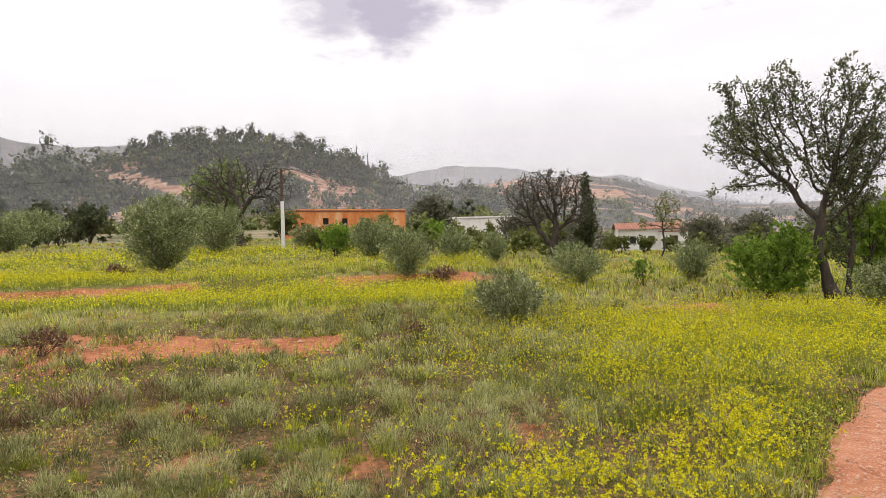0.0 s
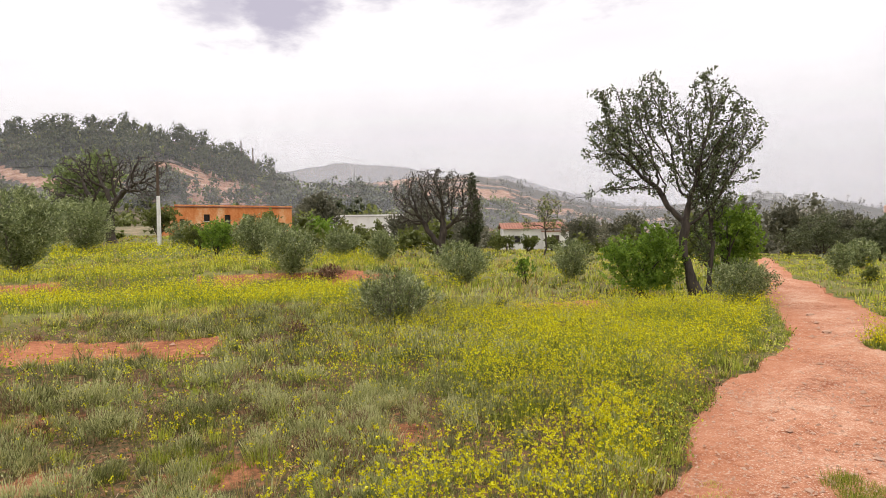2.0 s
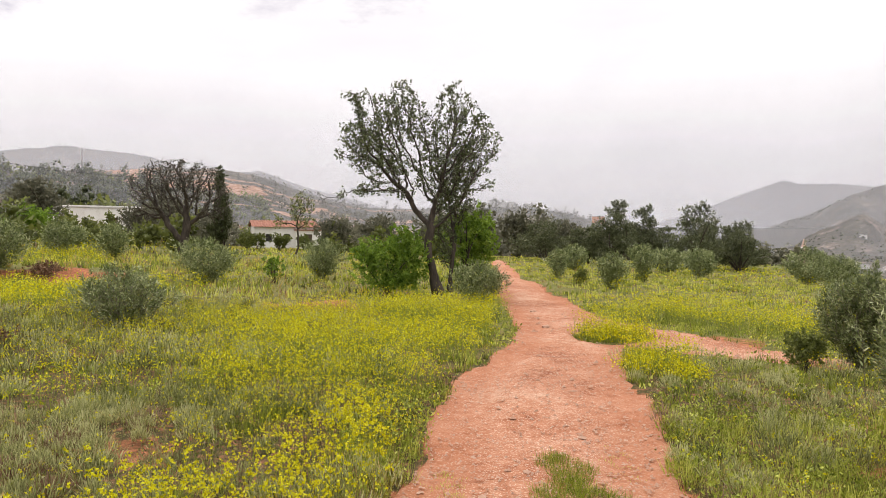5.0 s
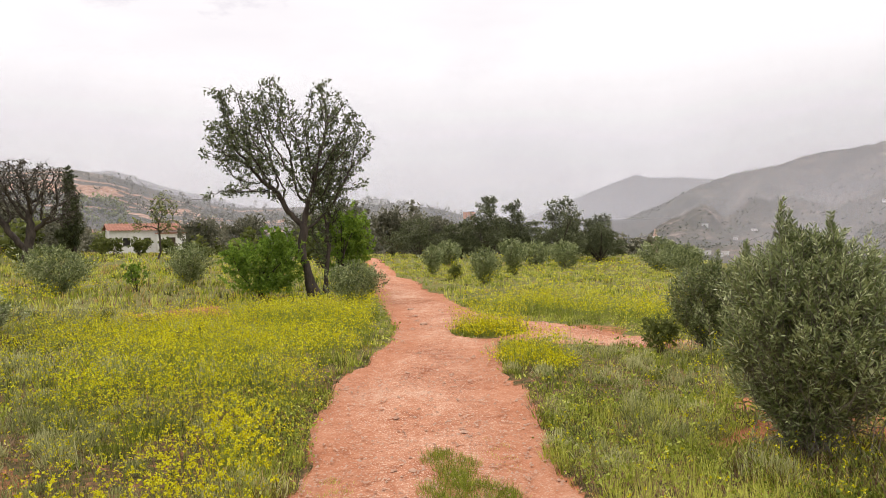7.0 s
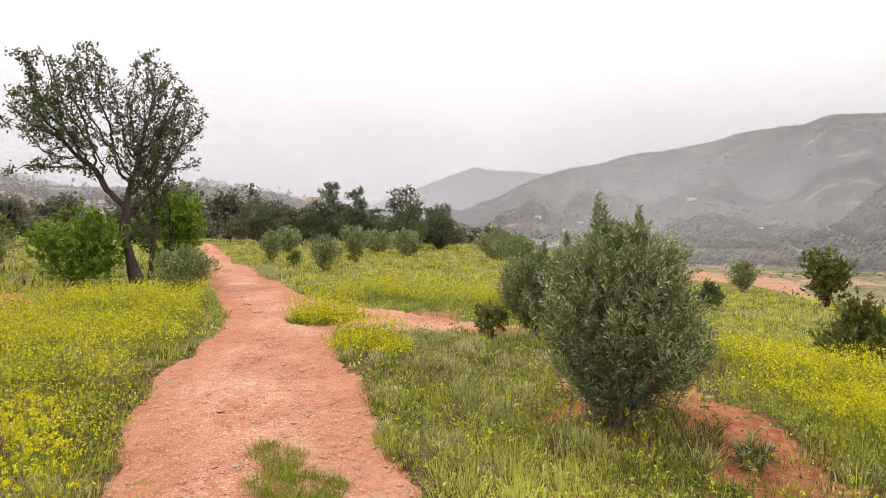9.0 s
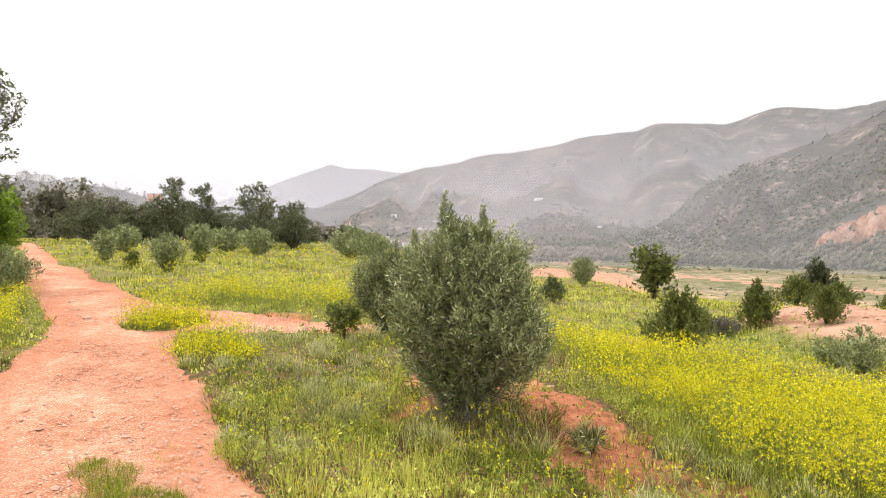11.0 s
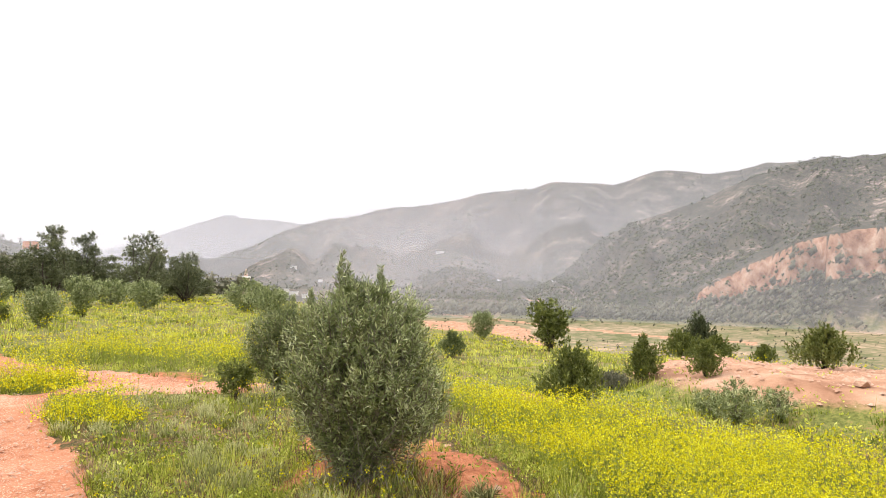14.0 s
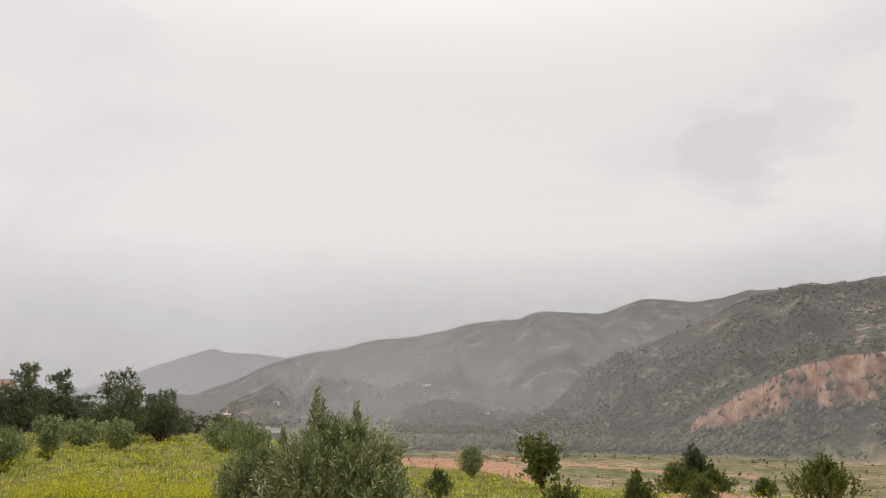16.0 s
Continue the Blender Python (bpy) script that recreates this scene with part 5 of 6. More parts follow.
def sow(area_count, r0, r1, per, w, bent, size=1.0, a0=-82.0, a1=97.0):
    x, y = field_points(area_count, r0, r1, a0, a1)
    ok = rng.random(len(x)) > bare(x, y) * 1.02 + 0.8 * (fbm(x * 0.9, y * 0.9, 95, 3) < -0.2)
    ok &= bank(x, y) < 0.55
    ok &= rng.random(len(x)) > 0.88 * sage(x, y) * (np.hypot(x, y) < 14)
    x, y = x[ok], y[ok]
    az, r = bearing(x, y), np.hypot(x, y)
    s = sage(x, y)
    u = rng.random(len(x))
    patch = fbm(x * 0.7, y * 0.7, 96, 3)
    lushness = 0.75 * sstep(-2, 14, az) * sstep(16, 9, r) + 0.12 + 0.3 * (patch > 0.15) + 0.4 * (flowers(x, y) > 0.2) + 0.42 * sstep(10, 16, r) + 0.3 * sstep(-8, 4, az) * sstep(8, 12, r)
    is_sage = u < s * (0.35 + patch)
    is_dry = ~is_sage & (rng.random(len(x)) < 0.05 + 0.16 * s * (r < 16) + 0.25 * (fbm(x * 0.8, y * 0.8, 97, 3) > 0.18))
    is_lush = ~is_sage & ~is_dry & (rng.random(len(x)) < lushness)
    rest = ~(is_sage | is_dry | is_lush)
    tall = 0.75 + 0.7 * (fbm(x * 1.4, y * 1.4, 98, 3) + 0.3)
    for key, ok, h, spr, tmean, lean, pw in (("lush_grass", is_lush, 0.16, 0.09, 0.5, 0.45, 1.1), ("meadow_grass", rest, 0.15, 0.08, 0.42, 0.45, 0.9),
                                             ("sage_tufts", is_sage, 0.16, 0.10, 0.52, 0.5, 0.9), ("dry_stalks", is_dry, 0.18, 0.08, 0.45, 0.6, 0.6)):
        n = int(ok.sum())
        if not n:
            continue
        hh = h * (1 - 0.35 * sstep(7, 10, r[ok]) * sstep(-4, 6, az[ok])) * size ** 0.35 * np.clip(tall[ok], 0.4, 1.7) * (0.6 + 0.7 * rng.random(n))
        tt = np.clip(tmean + 0.14 * sstep(11, 16, r[ok]) + 0.75 * fbm(x[ok] * 0.9, y[ok] * 0.9, 99, 3) + 0.3 * rng.normal(size=n), 0.02, 0.98)
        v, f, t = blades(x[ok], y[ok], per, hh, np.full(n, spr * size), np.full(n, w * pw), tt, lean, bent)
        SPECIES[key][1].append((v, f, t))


sow(8200, 1.7, 6.5, 16, 0.0062, False)
sow(900, 1.7, 6.5, 9, 0.0055, True)
sow(12800, 6.5, 15, 12, 0.0125, False, 1.3)
sow(14300, 15, 34, 8, 0.036, False, 2.2)
sow(13500, 34, 95, 6, 0.10, False, 4.0)
sow(4200, 1.7, 26, 6, 0.026, False, 2.0, 97, 278)



def herbs(count, r0, r1, leaf, per, a0=-82.0, a1=97.0, key="lush_grass", test=None):
    """Low leafy rosettes between the blades."""
    x, y = field_points(count, r0, r1, a0, a1)
    ok = rng.random(len(x)) > bare(x, y)
    if test is not None:
        ok &= test(x, y)
    x, y = x[ok], y[ok]
    n = len(x)
    ang = rng.random((n, per)) * 6.283
    el = 0.25 + 0.9 * rng.random((n, per))
    d = np.stack([np.cos(ang) * np.cos(el), np.sin(ang) * np.cos(el), np.sin(el)], -1).reshape(-1, 3)
    up = np.repeat(0.02 + 0.13 * rng.random(n), per) * rng.random(n * per)
    p = np.stack([np.repeat(x, per), np.repeat(y, per), np.repeat(land(x, y), per) + up], -1) + rng.normal(size=(n * per, 3)) * np.array([0.035, 0.035, 0])
    L = leaf * (0.5 + 0.9 * rng.random(n * per))
    t = np.clip(np.repeat(0.38 + 0.6 * fbm(x * 1.3, y * 1.3, 44, 3), per) + 0.16 * rng.normal(size=n * per), 0, 1)
    v, f, t = cards(p, d, L, L * 0.5, t)
    SPECIES[key][1].append((v, np.concatenate([f[:, [0, 1, 2]], f[:, [0, 2, 3]]]), t))


def cushions(count, r0, r1, a0, a1, per, w, fresh=0.0):
    """Domed tufts of fine upright stems with litter between them: grey-green, fresh green or dry."""
    x, y = field_points(count, r0, r1, a0, a1)
    ok = rng.random(len(x)) > bare(x, y) * 1.05 + 0.6 * (fbm(x * 0.9, y * 0.9, 95, 3) < -0.2)
    ok &= fbm(x * 1.6, y * 1.6, 46, 3) > -0.2
    x, y = x[ok], y[ok]
    n = len(x)
    kind = rng.random(n) - fresh + 0.55 * fbm(x * 0.8 + 5, y * 0.8, 48, 2)
    for key, sel, hh, tone, lean in (("sage_tufts", (kind > 0.26) & (kind < 0.94), 1.0, 0.55, 0.5), ("lush_grass", kind <= 0.26, 1.05, 0.30, 0.38), ("dry_stalks", kind >= 0.94, 0.75, 0.5, 0.75)):
        m = int(sel.sum())
        if not m:
            continue
        size = 0.5 + 1.0 * rng.random(m) ** 1.6
        tn = np.clip(tone + 0.16 * rng.normal(size=m) + 0.3 * fbm(x[sel] * 1.1, y[sel] * 1.1, 49, 2), 0.1, 0.85)
        if key == "lush_grass":
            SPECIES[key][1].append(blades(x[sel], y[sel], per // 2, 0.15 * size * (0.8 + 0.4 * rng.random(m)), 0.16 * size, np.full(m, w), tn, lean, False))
            continue
        high = hh * size * (0.10 + 0.07 * rng.random(m))
        broad = size * (0.10 + 0.09 * rng.random(m))
        ang, q = rng.random((m, per)) * 6.283, np.sqrt(rng.random((m, per)))
        up = np.sqrt(np.maximum(0.0, 1 - q ** 2)) * (0.35 + 0.65 * rng.random((m, per)) ** 0.5) * (1 + 0.25 * np.sin(ang * 3 + size[:, None] * 9))
        ox, oy = np.cos(ang) * q * broad[:, None], np.sin(ang) * q * broad[:, None] * (0.7 + 0.5 * size[:, None] % 0.6)
        p = np.stack([x[sel][:, None] + ox, y[sel][:, None] + oy, land(x[sel], y[sel])[:, None] + up * high[:, None]], -1).reshape(-1, 3)
        d = unit(np.stack([np.cos(ang) * q * lean, np.sin(ang) * q * lean, np.ones((m, per))], -1).reshape(-1, 3) + rng.normal(size=(m * per, 3)) * 0.22)
        L = w * 9.5 * (0.5 + 0.9 * rng.random(m * per))
        sd = unit(np.cross(d, rng.normal(size=d.shape))) * (w * 0.75 * (0.6 + 0.8 * rng.random(m * per)))[:, None]
        v = np.stack([p - sd * 0.6, p + sd * 0.6, p + d * L[:, None]], 1).reshape(-1, 3)
        t = np.clip(np.repeat(tn + 0.6 * fresh, per) + 0.16 * rng.normal(size=m * per), 0, 1)
        # sprig colour runs darker to lighter upwards, shade put into the tint
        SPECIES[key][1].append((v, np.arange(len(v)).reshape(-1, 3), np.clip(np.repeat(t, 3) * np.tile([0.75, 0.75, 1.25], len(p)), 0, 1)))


def litter(count, r0, r1, a0, a1, size):
    """Dry bits and twigs lying on the soil."""
    x, y = field_points(count, r0, r1, a0, a1)
    ok = ~on_track(x, y)
    x, y = x[ok], y[ok]
    n = len(x)
    a = rng.random(n) * 6.283
    d = np.stack([np.cos(a), np.sin(a), 0.35 * rng.normal(size=n)], -1)
    sd = np.stack([-np.sin(a), np.cos(a), 0.5 * rng.normal(size=n)], -1)
    p = np.stack([x, y, land(x, y) + 0.012 + 0.02 * rng.random(n)], -1)
    L = (size * (0.4 + 1.2 * rng.random(n) ** 2))[:, None]
    v = np.stack([p - d * L - sd * L * 0.1, p - d * L + sd * L * 0.1, p + d * L], 1).reshape(-1, 3)
    SPECIES["dry_stalks"][1].append((v, np.arange(len(v)).reshape(-1, 3), np.repeat(np.clip(rng.random(n) ** 1.3, 0, 1), 3)))


cushions(850, 2.0, 7, -78, -2, 230, 0.0062)
cushions(1700, 7, 14, -78, -2, 80, 0.012)
cushions(520, 3.6, 9, 12, 48, 130, 0.0075, 0.22)
cushions(240, 2.6, 4.8, 40, 76, 130, 0.006, 0.1)
litter(9000, 1.8, 7, -78, 0, 0.024)
litter(3500, 2.2, 7, 14, 76, 0.02)
herbs(6800, 1.8, 6.5, 0.029, 10, -5, 97)
herbs(1000, 0.5, 12, 0.085, 5, 97, 278)
herbs(1500, 1.8, 6.5, 0.022, 9, -82, -2, "meadow_grass")
herbs(2000, 1.8, 8.0, 0.020, 9, -82, -4, "sage_tufts", lambda x, y: fbm(x * 1.1, y * 1.1, 45, 3) > -0.1)
herbs(900, 4.0, 8.0, 0.024, 9, 20, 60, "sage_tufts", lambda x, y: fbm(x * 1.1, y * 1.1, 45, 3) > 0.0)
herbs(4200, 6.5, 14, 0.045, 7)

# green growth in the middle of the track
for cx, cy, rx, ry, count, h in ((1.03, 4.3, 0.15, 0.33, 260, 0.085), (1.0, 3.7, 0.24, 0.33, 420, 0.10), (0.68, 3.5, 0.12, 0.2, 50, 0.06), (1.05, 3.15, 0.26, 0.3, 260, 0.09), (1.1, 5.25, 0.32, 0.13, 45, 0.035), (1.42, 4.5, 0.15, 0.4, 50, 0.035), (0.25, 4.0, 0.12, 0.35, 45, 0.045), (1.35, 4.9, 0.16, 0.1, 18, 0.03)):
    a, q = rng.random(count) * 6.283, np.sqrt(rng.random(count))
    x, y = cx + np.cos(a) * q * rx * (1 + 0.35 * np.sin(a * 3 + cx)), cy + np.sin(a) * q * ry
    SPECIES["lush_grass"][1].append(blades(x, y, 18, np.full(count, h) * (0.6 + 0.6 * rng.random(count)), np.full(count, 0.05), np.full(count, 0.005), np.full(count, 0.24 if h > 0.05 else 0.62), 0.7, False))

# dry weeds and herbs under the planted olive
for key, n, h, tm in (("dry_stalks", 110, 0.2, 0.4), ("meadow_grass", 90, 0.16, 0.5), ("sage_tufts", 50, 0.16, 0.6), ("lush_grass", 60, 0.2, 0.6)):
    a, q = rng.random(n) * 6.283, np.sqrt(rng.random(n))
    x, y = 3.42 + np.cos(a) * q * 0.62, 3.68 + np.sin(a) * q * 0.62
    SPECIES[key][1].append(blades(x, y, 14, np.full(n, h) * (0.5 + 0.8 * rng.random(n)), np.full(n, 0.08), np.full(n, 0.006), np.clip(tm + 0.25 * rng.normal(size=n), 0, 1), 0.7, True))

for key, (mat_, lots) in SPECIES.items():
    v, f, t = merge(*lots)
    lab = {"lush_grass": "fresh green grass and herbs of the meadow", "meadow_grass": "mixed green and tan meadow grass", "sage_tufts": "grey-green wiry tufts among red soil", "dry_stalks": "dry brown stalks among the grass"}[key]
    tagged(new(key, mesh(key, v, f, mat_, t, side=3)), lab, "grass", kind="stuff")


def mustard(area_count, r0, r1, heads, size, quads_each, stem_w, a0=-82.0, a1=97.0, spread=0.07, patch=None, tall=1.0):
    if patch:
        a, q = rng.random(area_count) * 6.283, np.sqrt(rng.random(area_count))
        x, y = patch[0] + np.cos(a) * q * patch[2], patch[1] + np.sin(a) * q * patch[3]
        ok = ~on_track(x, y) | (patch[2] < 0.6)
    else:
        x, y = field_points(area_count, r0, r1, a0, a1)
        ok = (rng.random(len(x)) < flowers(x, y)) & (bank(x, y) < 0.55)
    x, y = x[ok], y[ok]
    n = len(x)
    h = tall * (0.30 + 0.22 * rng.random(n)) * (0.75 + 0.5 * (fbm(x * 0.8, y * 0.8, 33, 3) + 0.4))
    z = land(x, y)
    stem = blades(x, y, 2, h, np.full(n, 0.07), np.full(n, stem_w), np.full(n, 0.55), 0.3, False)
    m = n * heads
    ox = rng.normal(size=(m, 2)) * spread
    p = np.stack([np.repeat(x, heads) + ox[:, 0], np.repeat(y, heads) + ox[:, 1], np.repeat(z + h, heads) * 1.0 - rng.random(m) ** 1.6 * 0.2 * np.repeat(h, heads) / 0.4 - np.hypot(*ox.T) * 0.4], -1)
    p = np.repeat(p, quads_each, 0) + rng.normal(size=(m * quads_each, 3)) * size * 0.75
    d = unit(rng.normal(size=p.shape) + np.array([0, 0, 0.4]))
    L = size * (0.6 + 0.8 * rng.random(len(p)))
    s = unit(np.cross(d, rng.normal(size=p.shape))) * L[:, None] * 0.55
    v = np.stack([p - d * L[:, None] * 0.5 - s, p - d * L[:, None] * 0.5 + s, p + d * L[:, None] * 0.6], 1).reshape(-1, 3)
    return (v, np.arange(len(v)).reshape(-1, 3), np.repeat(rng.random(len(p)), 3)), stem


lots = [mustard(10000, 1.8, 6.5, 5, 0.0085, 6, 0.0042, spread=0.06), mustard(3600, 1.8, 6.6, 5, 0.0095, 5, 0.0042, 34, 97, 0.06), mustard(88000, 6.5, 15, 4, 0.0145, 2, 0.0065, spread=0.065), mustard(95000, 15, 30, 5, 0.028, 1, 0.016, spread=0.12), mustard(60000, 30, 52, 4, 0.06, 1, 0.03, spread=0.25)]
lots += [mustard(420, 0, 0, 3, 0.019, 2, 0.010, patch=(2.95, 9.65, 0.55, 0.4), tall=0.5), mustard(380, 0, 0, 3, 0.017, 3, 0.009, patch=(2.85, 7.45, 0.45, 0.65), tall=0.42),
         mustard(120, 0, 0, 4, 0.0115, 9, 0.005, patch=(-0.42, 4.3, 0.34, 1.0), spread=0.05), mustard(90, 0, 0, 4, 0.0115, 9, 0.005, patch=(-0.85, 3.3, 0.5, 0.6), spread=0.05), mustard(60, 0, 0, 3, 0.0115, 9, 0.005, patch=(-1.5, 3.1, 0.5, 0.5), spread=0.05), mustard(16, 0, 0, 3, 0.0115, 9, 0.005, patch=(-2.6, 3.4, 1.0, 0.9), spread=0.05)]
v, f, t = merge(*[a for a, _ in lots])
tagged(new("mustard_flowers", mesh("mustard_flowers", v, f, M_PETAL, t, side=3)), "yellow mustard flowers massed over the meadow", "flowers", kind="stuff")
v, f, t = merge(*[b for _, b in lots])
tagged(new("mustard_stems", mesh("mustard_stems", v, f, M_STEM, t, side=3)), "thin green mustard stems", "flowers", kind="stuff")


# ---------------------------------------------------------------- stones
def pebble_mesh(seed):
    bm = bmesh.new()
    bmesh.ops.create_icosphere(bm, subdivisions=1, radius=1.0)
    g = random.Random(seed)
    for v in bm.verts:
        v.co *= 0.75 + 0.5 * g.random()
        v.co.z *= 0.6
    m_ = bpy.data.meshes.new("stone")
    bm.to_mesh(m_)
    bm.free()
    m_.materials.append(M_STONE)
    return m_


k = Mat("pale_stone", 0.9, 0.2)
n = k.noise(6, 5, 0.65)
k.color(k.mix(0.35, k.ramp(n, [(0.3, (0.30, 0.16, 0.10)), (0.7, (0.56, 0.44, 0.34))]), (0.42, 0.21, 0.13))).bump(n, 0.5, 0.01)
M_STONE = k.m


def gravel(name, count, size, label, test, box):
    """Loose small stones as one object."""
    x, y = rng.uniform(box[0], box[1], count), rng.uniform(box[2], box[3], count)
    ok = test(x, y)
    x, y = x[ok], y[ok]
    n = len(x)
    base = np.array([[1, 0, 0], [0, 1, 0], [-1, 0, 0], [0, -1, 0], [0, 0, 0.7]], float)
    tri = np.array([[0, 1, 4], [1, 2, 4], [2, 3, 4], [3, 0, 4]])
    s = size * (0.35 + rng.random(n) ** 3 * 1.6)
    v = base[None] * (0.65 + 0.7 * rng.random((n, 5, 1)))
    a = rng.random(n) * 6.28
    c, sn = np.cos(a)[:, None], np.sin(a)[:, None]
    v = np.stack([v[..., 0] * c - v[..., 1] * sn, v[..., 0] * sn + v[..., 1] * c, v[..., 2]], -1) * s[:, None, None]
    v += np.stack([x, y, land(x, y) + 0.018], -1)[:, None]
    f = (np.arange(n) * 5)[:, None, None] + tri[None]
    return tagged(new(name, mesh(name, v, f, M_STONE, side=3)), label, "stones", kind="stuff")


gravel("gravel", 46000, 0.0085, "pale loose gravel on the dirt track", lambda x, y: on_track(x, y) & (rng.random(len(x)) < 0.35 + 0.65 * sstep(6.5, 3.5, y) + 0.5 * (fbm(x * 1.2, y * 1.2, 36, 3) > 0.05)), (-1.2, 5.5, 2.2, 12))
gravel("loose_stones", 800, 0.012, "pale stones strewn on the dirt track", lambda x, y: on_track(x, y), (-0.6, 4, 2.4, 11))
gravel("bank_stones", 5000, 0.03, "stones and clods strewn over the sandy bank", lambda x, y: bank(x, y) > 0.45, (8.8, 21, -2, 8))
gravel("clods", 900, 0.022, "reddish clods and stones along the track", lambda x, y: bare(x, y) > 0.5, (-11, 6, 2, 15))
for i, (x, y, s) in enumerate(((3.38, 5.0, 0.05), (3.5, 5.15, 0.035), (4.95, 4.35, 0.045), (10.55, 2.0, 0.13), (3.42, 3.0, 0.025), (2.35, 12.9, 0.05), (3.3, 11.6, 0.06), (2.2, 10.9, 0.07), (4.4, 2.6, 0.03))):
    st = new("stone", pebble_mesh(i))
    st.location, st.scale = (x, y, float(land(x, y)) + s * 0.3), (s * 1.3, s, s)
    tagged(st, "dark rounded stone on the sandy bank" if i == 3 else "pale loose stone lying on soil", "stone", "loose stones")

# ---------------------------------------------------------------- buildings
k = Mat("orange_limewash", 0.95, 0.1)
n1, n2 = k.noise(0.6, 6, 0.7, (1, 1, 0.35)), k.noise(4, 5, 0.7)
c = k.ramp(k.calc("ADD", k.calc("MULTIPLY", n1, 0.7), k.calc("MULTIPLY", n2, 0.3)), [(0.40, (0.56, 0.17, 0.05)), (0.52, (0.70, 0.28, 0.105)), (0.60, (0.74, 0.42, 0.22)), (0.70, (0.78, 0.64, 0.50))])
M_ORANGE = k.color(c).bump(n2, 0.3, 0.02).m
k = Mat("whitewash", 0.9, 0.15)
n1, n2 = k.noise(0.8, 5, 0.65, (1, 1, 0.4)), k.noise(6, 5, 0.7)
M_WHITE = k.color(k.ramp(k.calc("ADD", k.calc("MULTIPLY", n1, 0.6), k.calc("MULTIPLY", n2, 0.4)), [(0.35, (0.58, 0.55, 0.50)), (0.5, (0.76, 0.75, 0.72)), (0.7, (0.82, 0.81, 0.79))])).bump(n2, 0.25, 0.02).m
k = Mat("roof_tile", 0.85, 0.2)
n1 = k.noise(3, 5, 0.7)
M_TILE = k.color(k.ramp(n1, [(0.35, (0.20, 0.085, 0.055)), (0.55, (0.30, 0.135, 0.09)), (0.7, (0.40, 0.23, 0.16))])).bump(n1, 0.3, 0.02).m
k = Mat("near_black", 0.6, 0.3)
n1 = k.noise(5)
M_DARK = k.color(k.ramp(n1, [(0.3, (0.015, 0.014, 0.013)), (0.7, (0.04, 0.035, 0.03))])).m
k = Mat("weathered_concrete", 0.9, 0.2)
n1, n2 = k.noise(3, 5, 0.7, (1, 1, 0.2)), k.noise(30, 4, 0.7)
M_CONC = k.color(k.ramp(k.calc("ADD", k.calc("MULTIPLY", n1, 0.6), k.calc("MULTIPLY", n2, 0.4)), [(0.35, (0.36, 0.35, 0.33)), (0.7, (0.62, 0.61, 0.58))])).bump(n2, 0.3, 0.01).m
k = Mat("dark_wood", 0.85, 0.2)
n1 = k.noise(8, 5, 0.6, (1, 1, 0.1))
M_WOOD = k.color(k.ramp(n1, [(0.3, (0.05, 0.035, 0.025)), (0.7, (0.14, 0.10, 0.07))])).m


def slab(bm, x0, x1, y0, y1, z0, z1):
    vs = [bm.verts.new((x, y, z)) for z in (z0, z1) for x, y in ((x0, y0), (x1, y0), (x1, y1), (x0, y1))]
    for f in ((3, 2, 1, 0), (4, 5, 6, 7), (0, 1, 5, 4), (1, 2, 6, 5), (2, 3, 7, 6), (3, 0, 4, 7)):
        bm.faces.new([vs[i] for i in f])


def bpart(name, bm, mat, parent, label="", bevel=0.0):
    if bevel:
        bmesh.ops.bevel(bm, geom=list(bm.edges), offset=bevel, segments=1, affect="EDGES")
    m_ = bpy.data.meshes.new(name)
    bm.to_mesh(m_)
    bm.free()
    m_.materials.append(mat)
    return part(name, m_, parent, label)


def front_wall(bm, w, h, t, holes):
    """One wall along x from 0 to w, its face at y=0, pierced by openings (x0, x1, z0, z1)."""
    xs = sorted({0, w, *[v for o in holes for v in o[:2]]})
    zs = sorted({-1.5, h, *[v for o in holes for v in o[2:]]})
    solid = lambda i, j: 0 <= i < len(xs) - 1 and 0 <= j < len(zs) - 1 and not any(o[0] <= xs[i] and o[1] >= xs[i + 1] and o[2] <= zs[j] and o[3] >= zs[j + 1] for o in holes)
    g = {}

    def at_(i, j, b):
        if (i, j, b) not in g:
            g[i, j, b] = bm.verts.new((xs[i], t * b, zs[j]))
        return g[i, j, b]

    for i in range(len(xs) - 1):
        for j in range(len(zs) - 1):
            if not solid(i, j):
                continue
            bm.faces.new([at_(i, j, 0), at_(i + 1, j, 0), at_(i + 1, j + 1, 0), at_(i, j + 1, 0)])
            bm.faces.new([at_(i, j + 1, 1), at_(i + 1, j + 1, 1), at_(i + 1, j, 1), at_(i, j, 1)])
            for (a, b), other in (((i, j), (i - 1, j)), ((i + 1, j), (i + 1, j))):
                if not solid(*other):
                    bm.faces.new([at_(a, j, 0), at_(a, j + 1, 0), at_(a, j + 1, 1), at_(a, j, 1)])
            for b, other in ((j, (i, j - 1)), (j + 1, (i, j + 1))):
                if not solid(*other):
                    bm.faces.new([at_(i, b, 0), at_(i + 1, b, 0), at_(i + 1, b, 1), at_(i, b, 1)])
    bmesh.ops.recalc_face_normals(bm, faces=list(bm.faces))


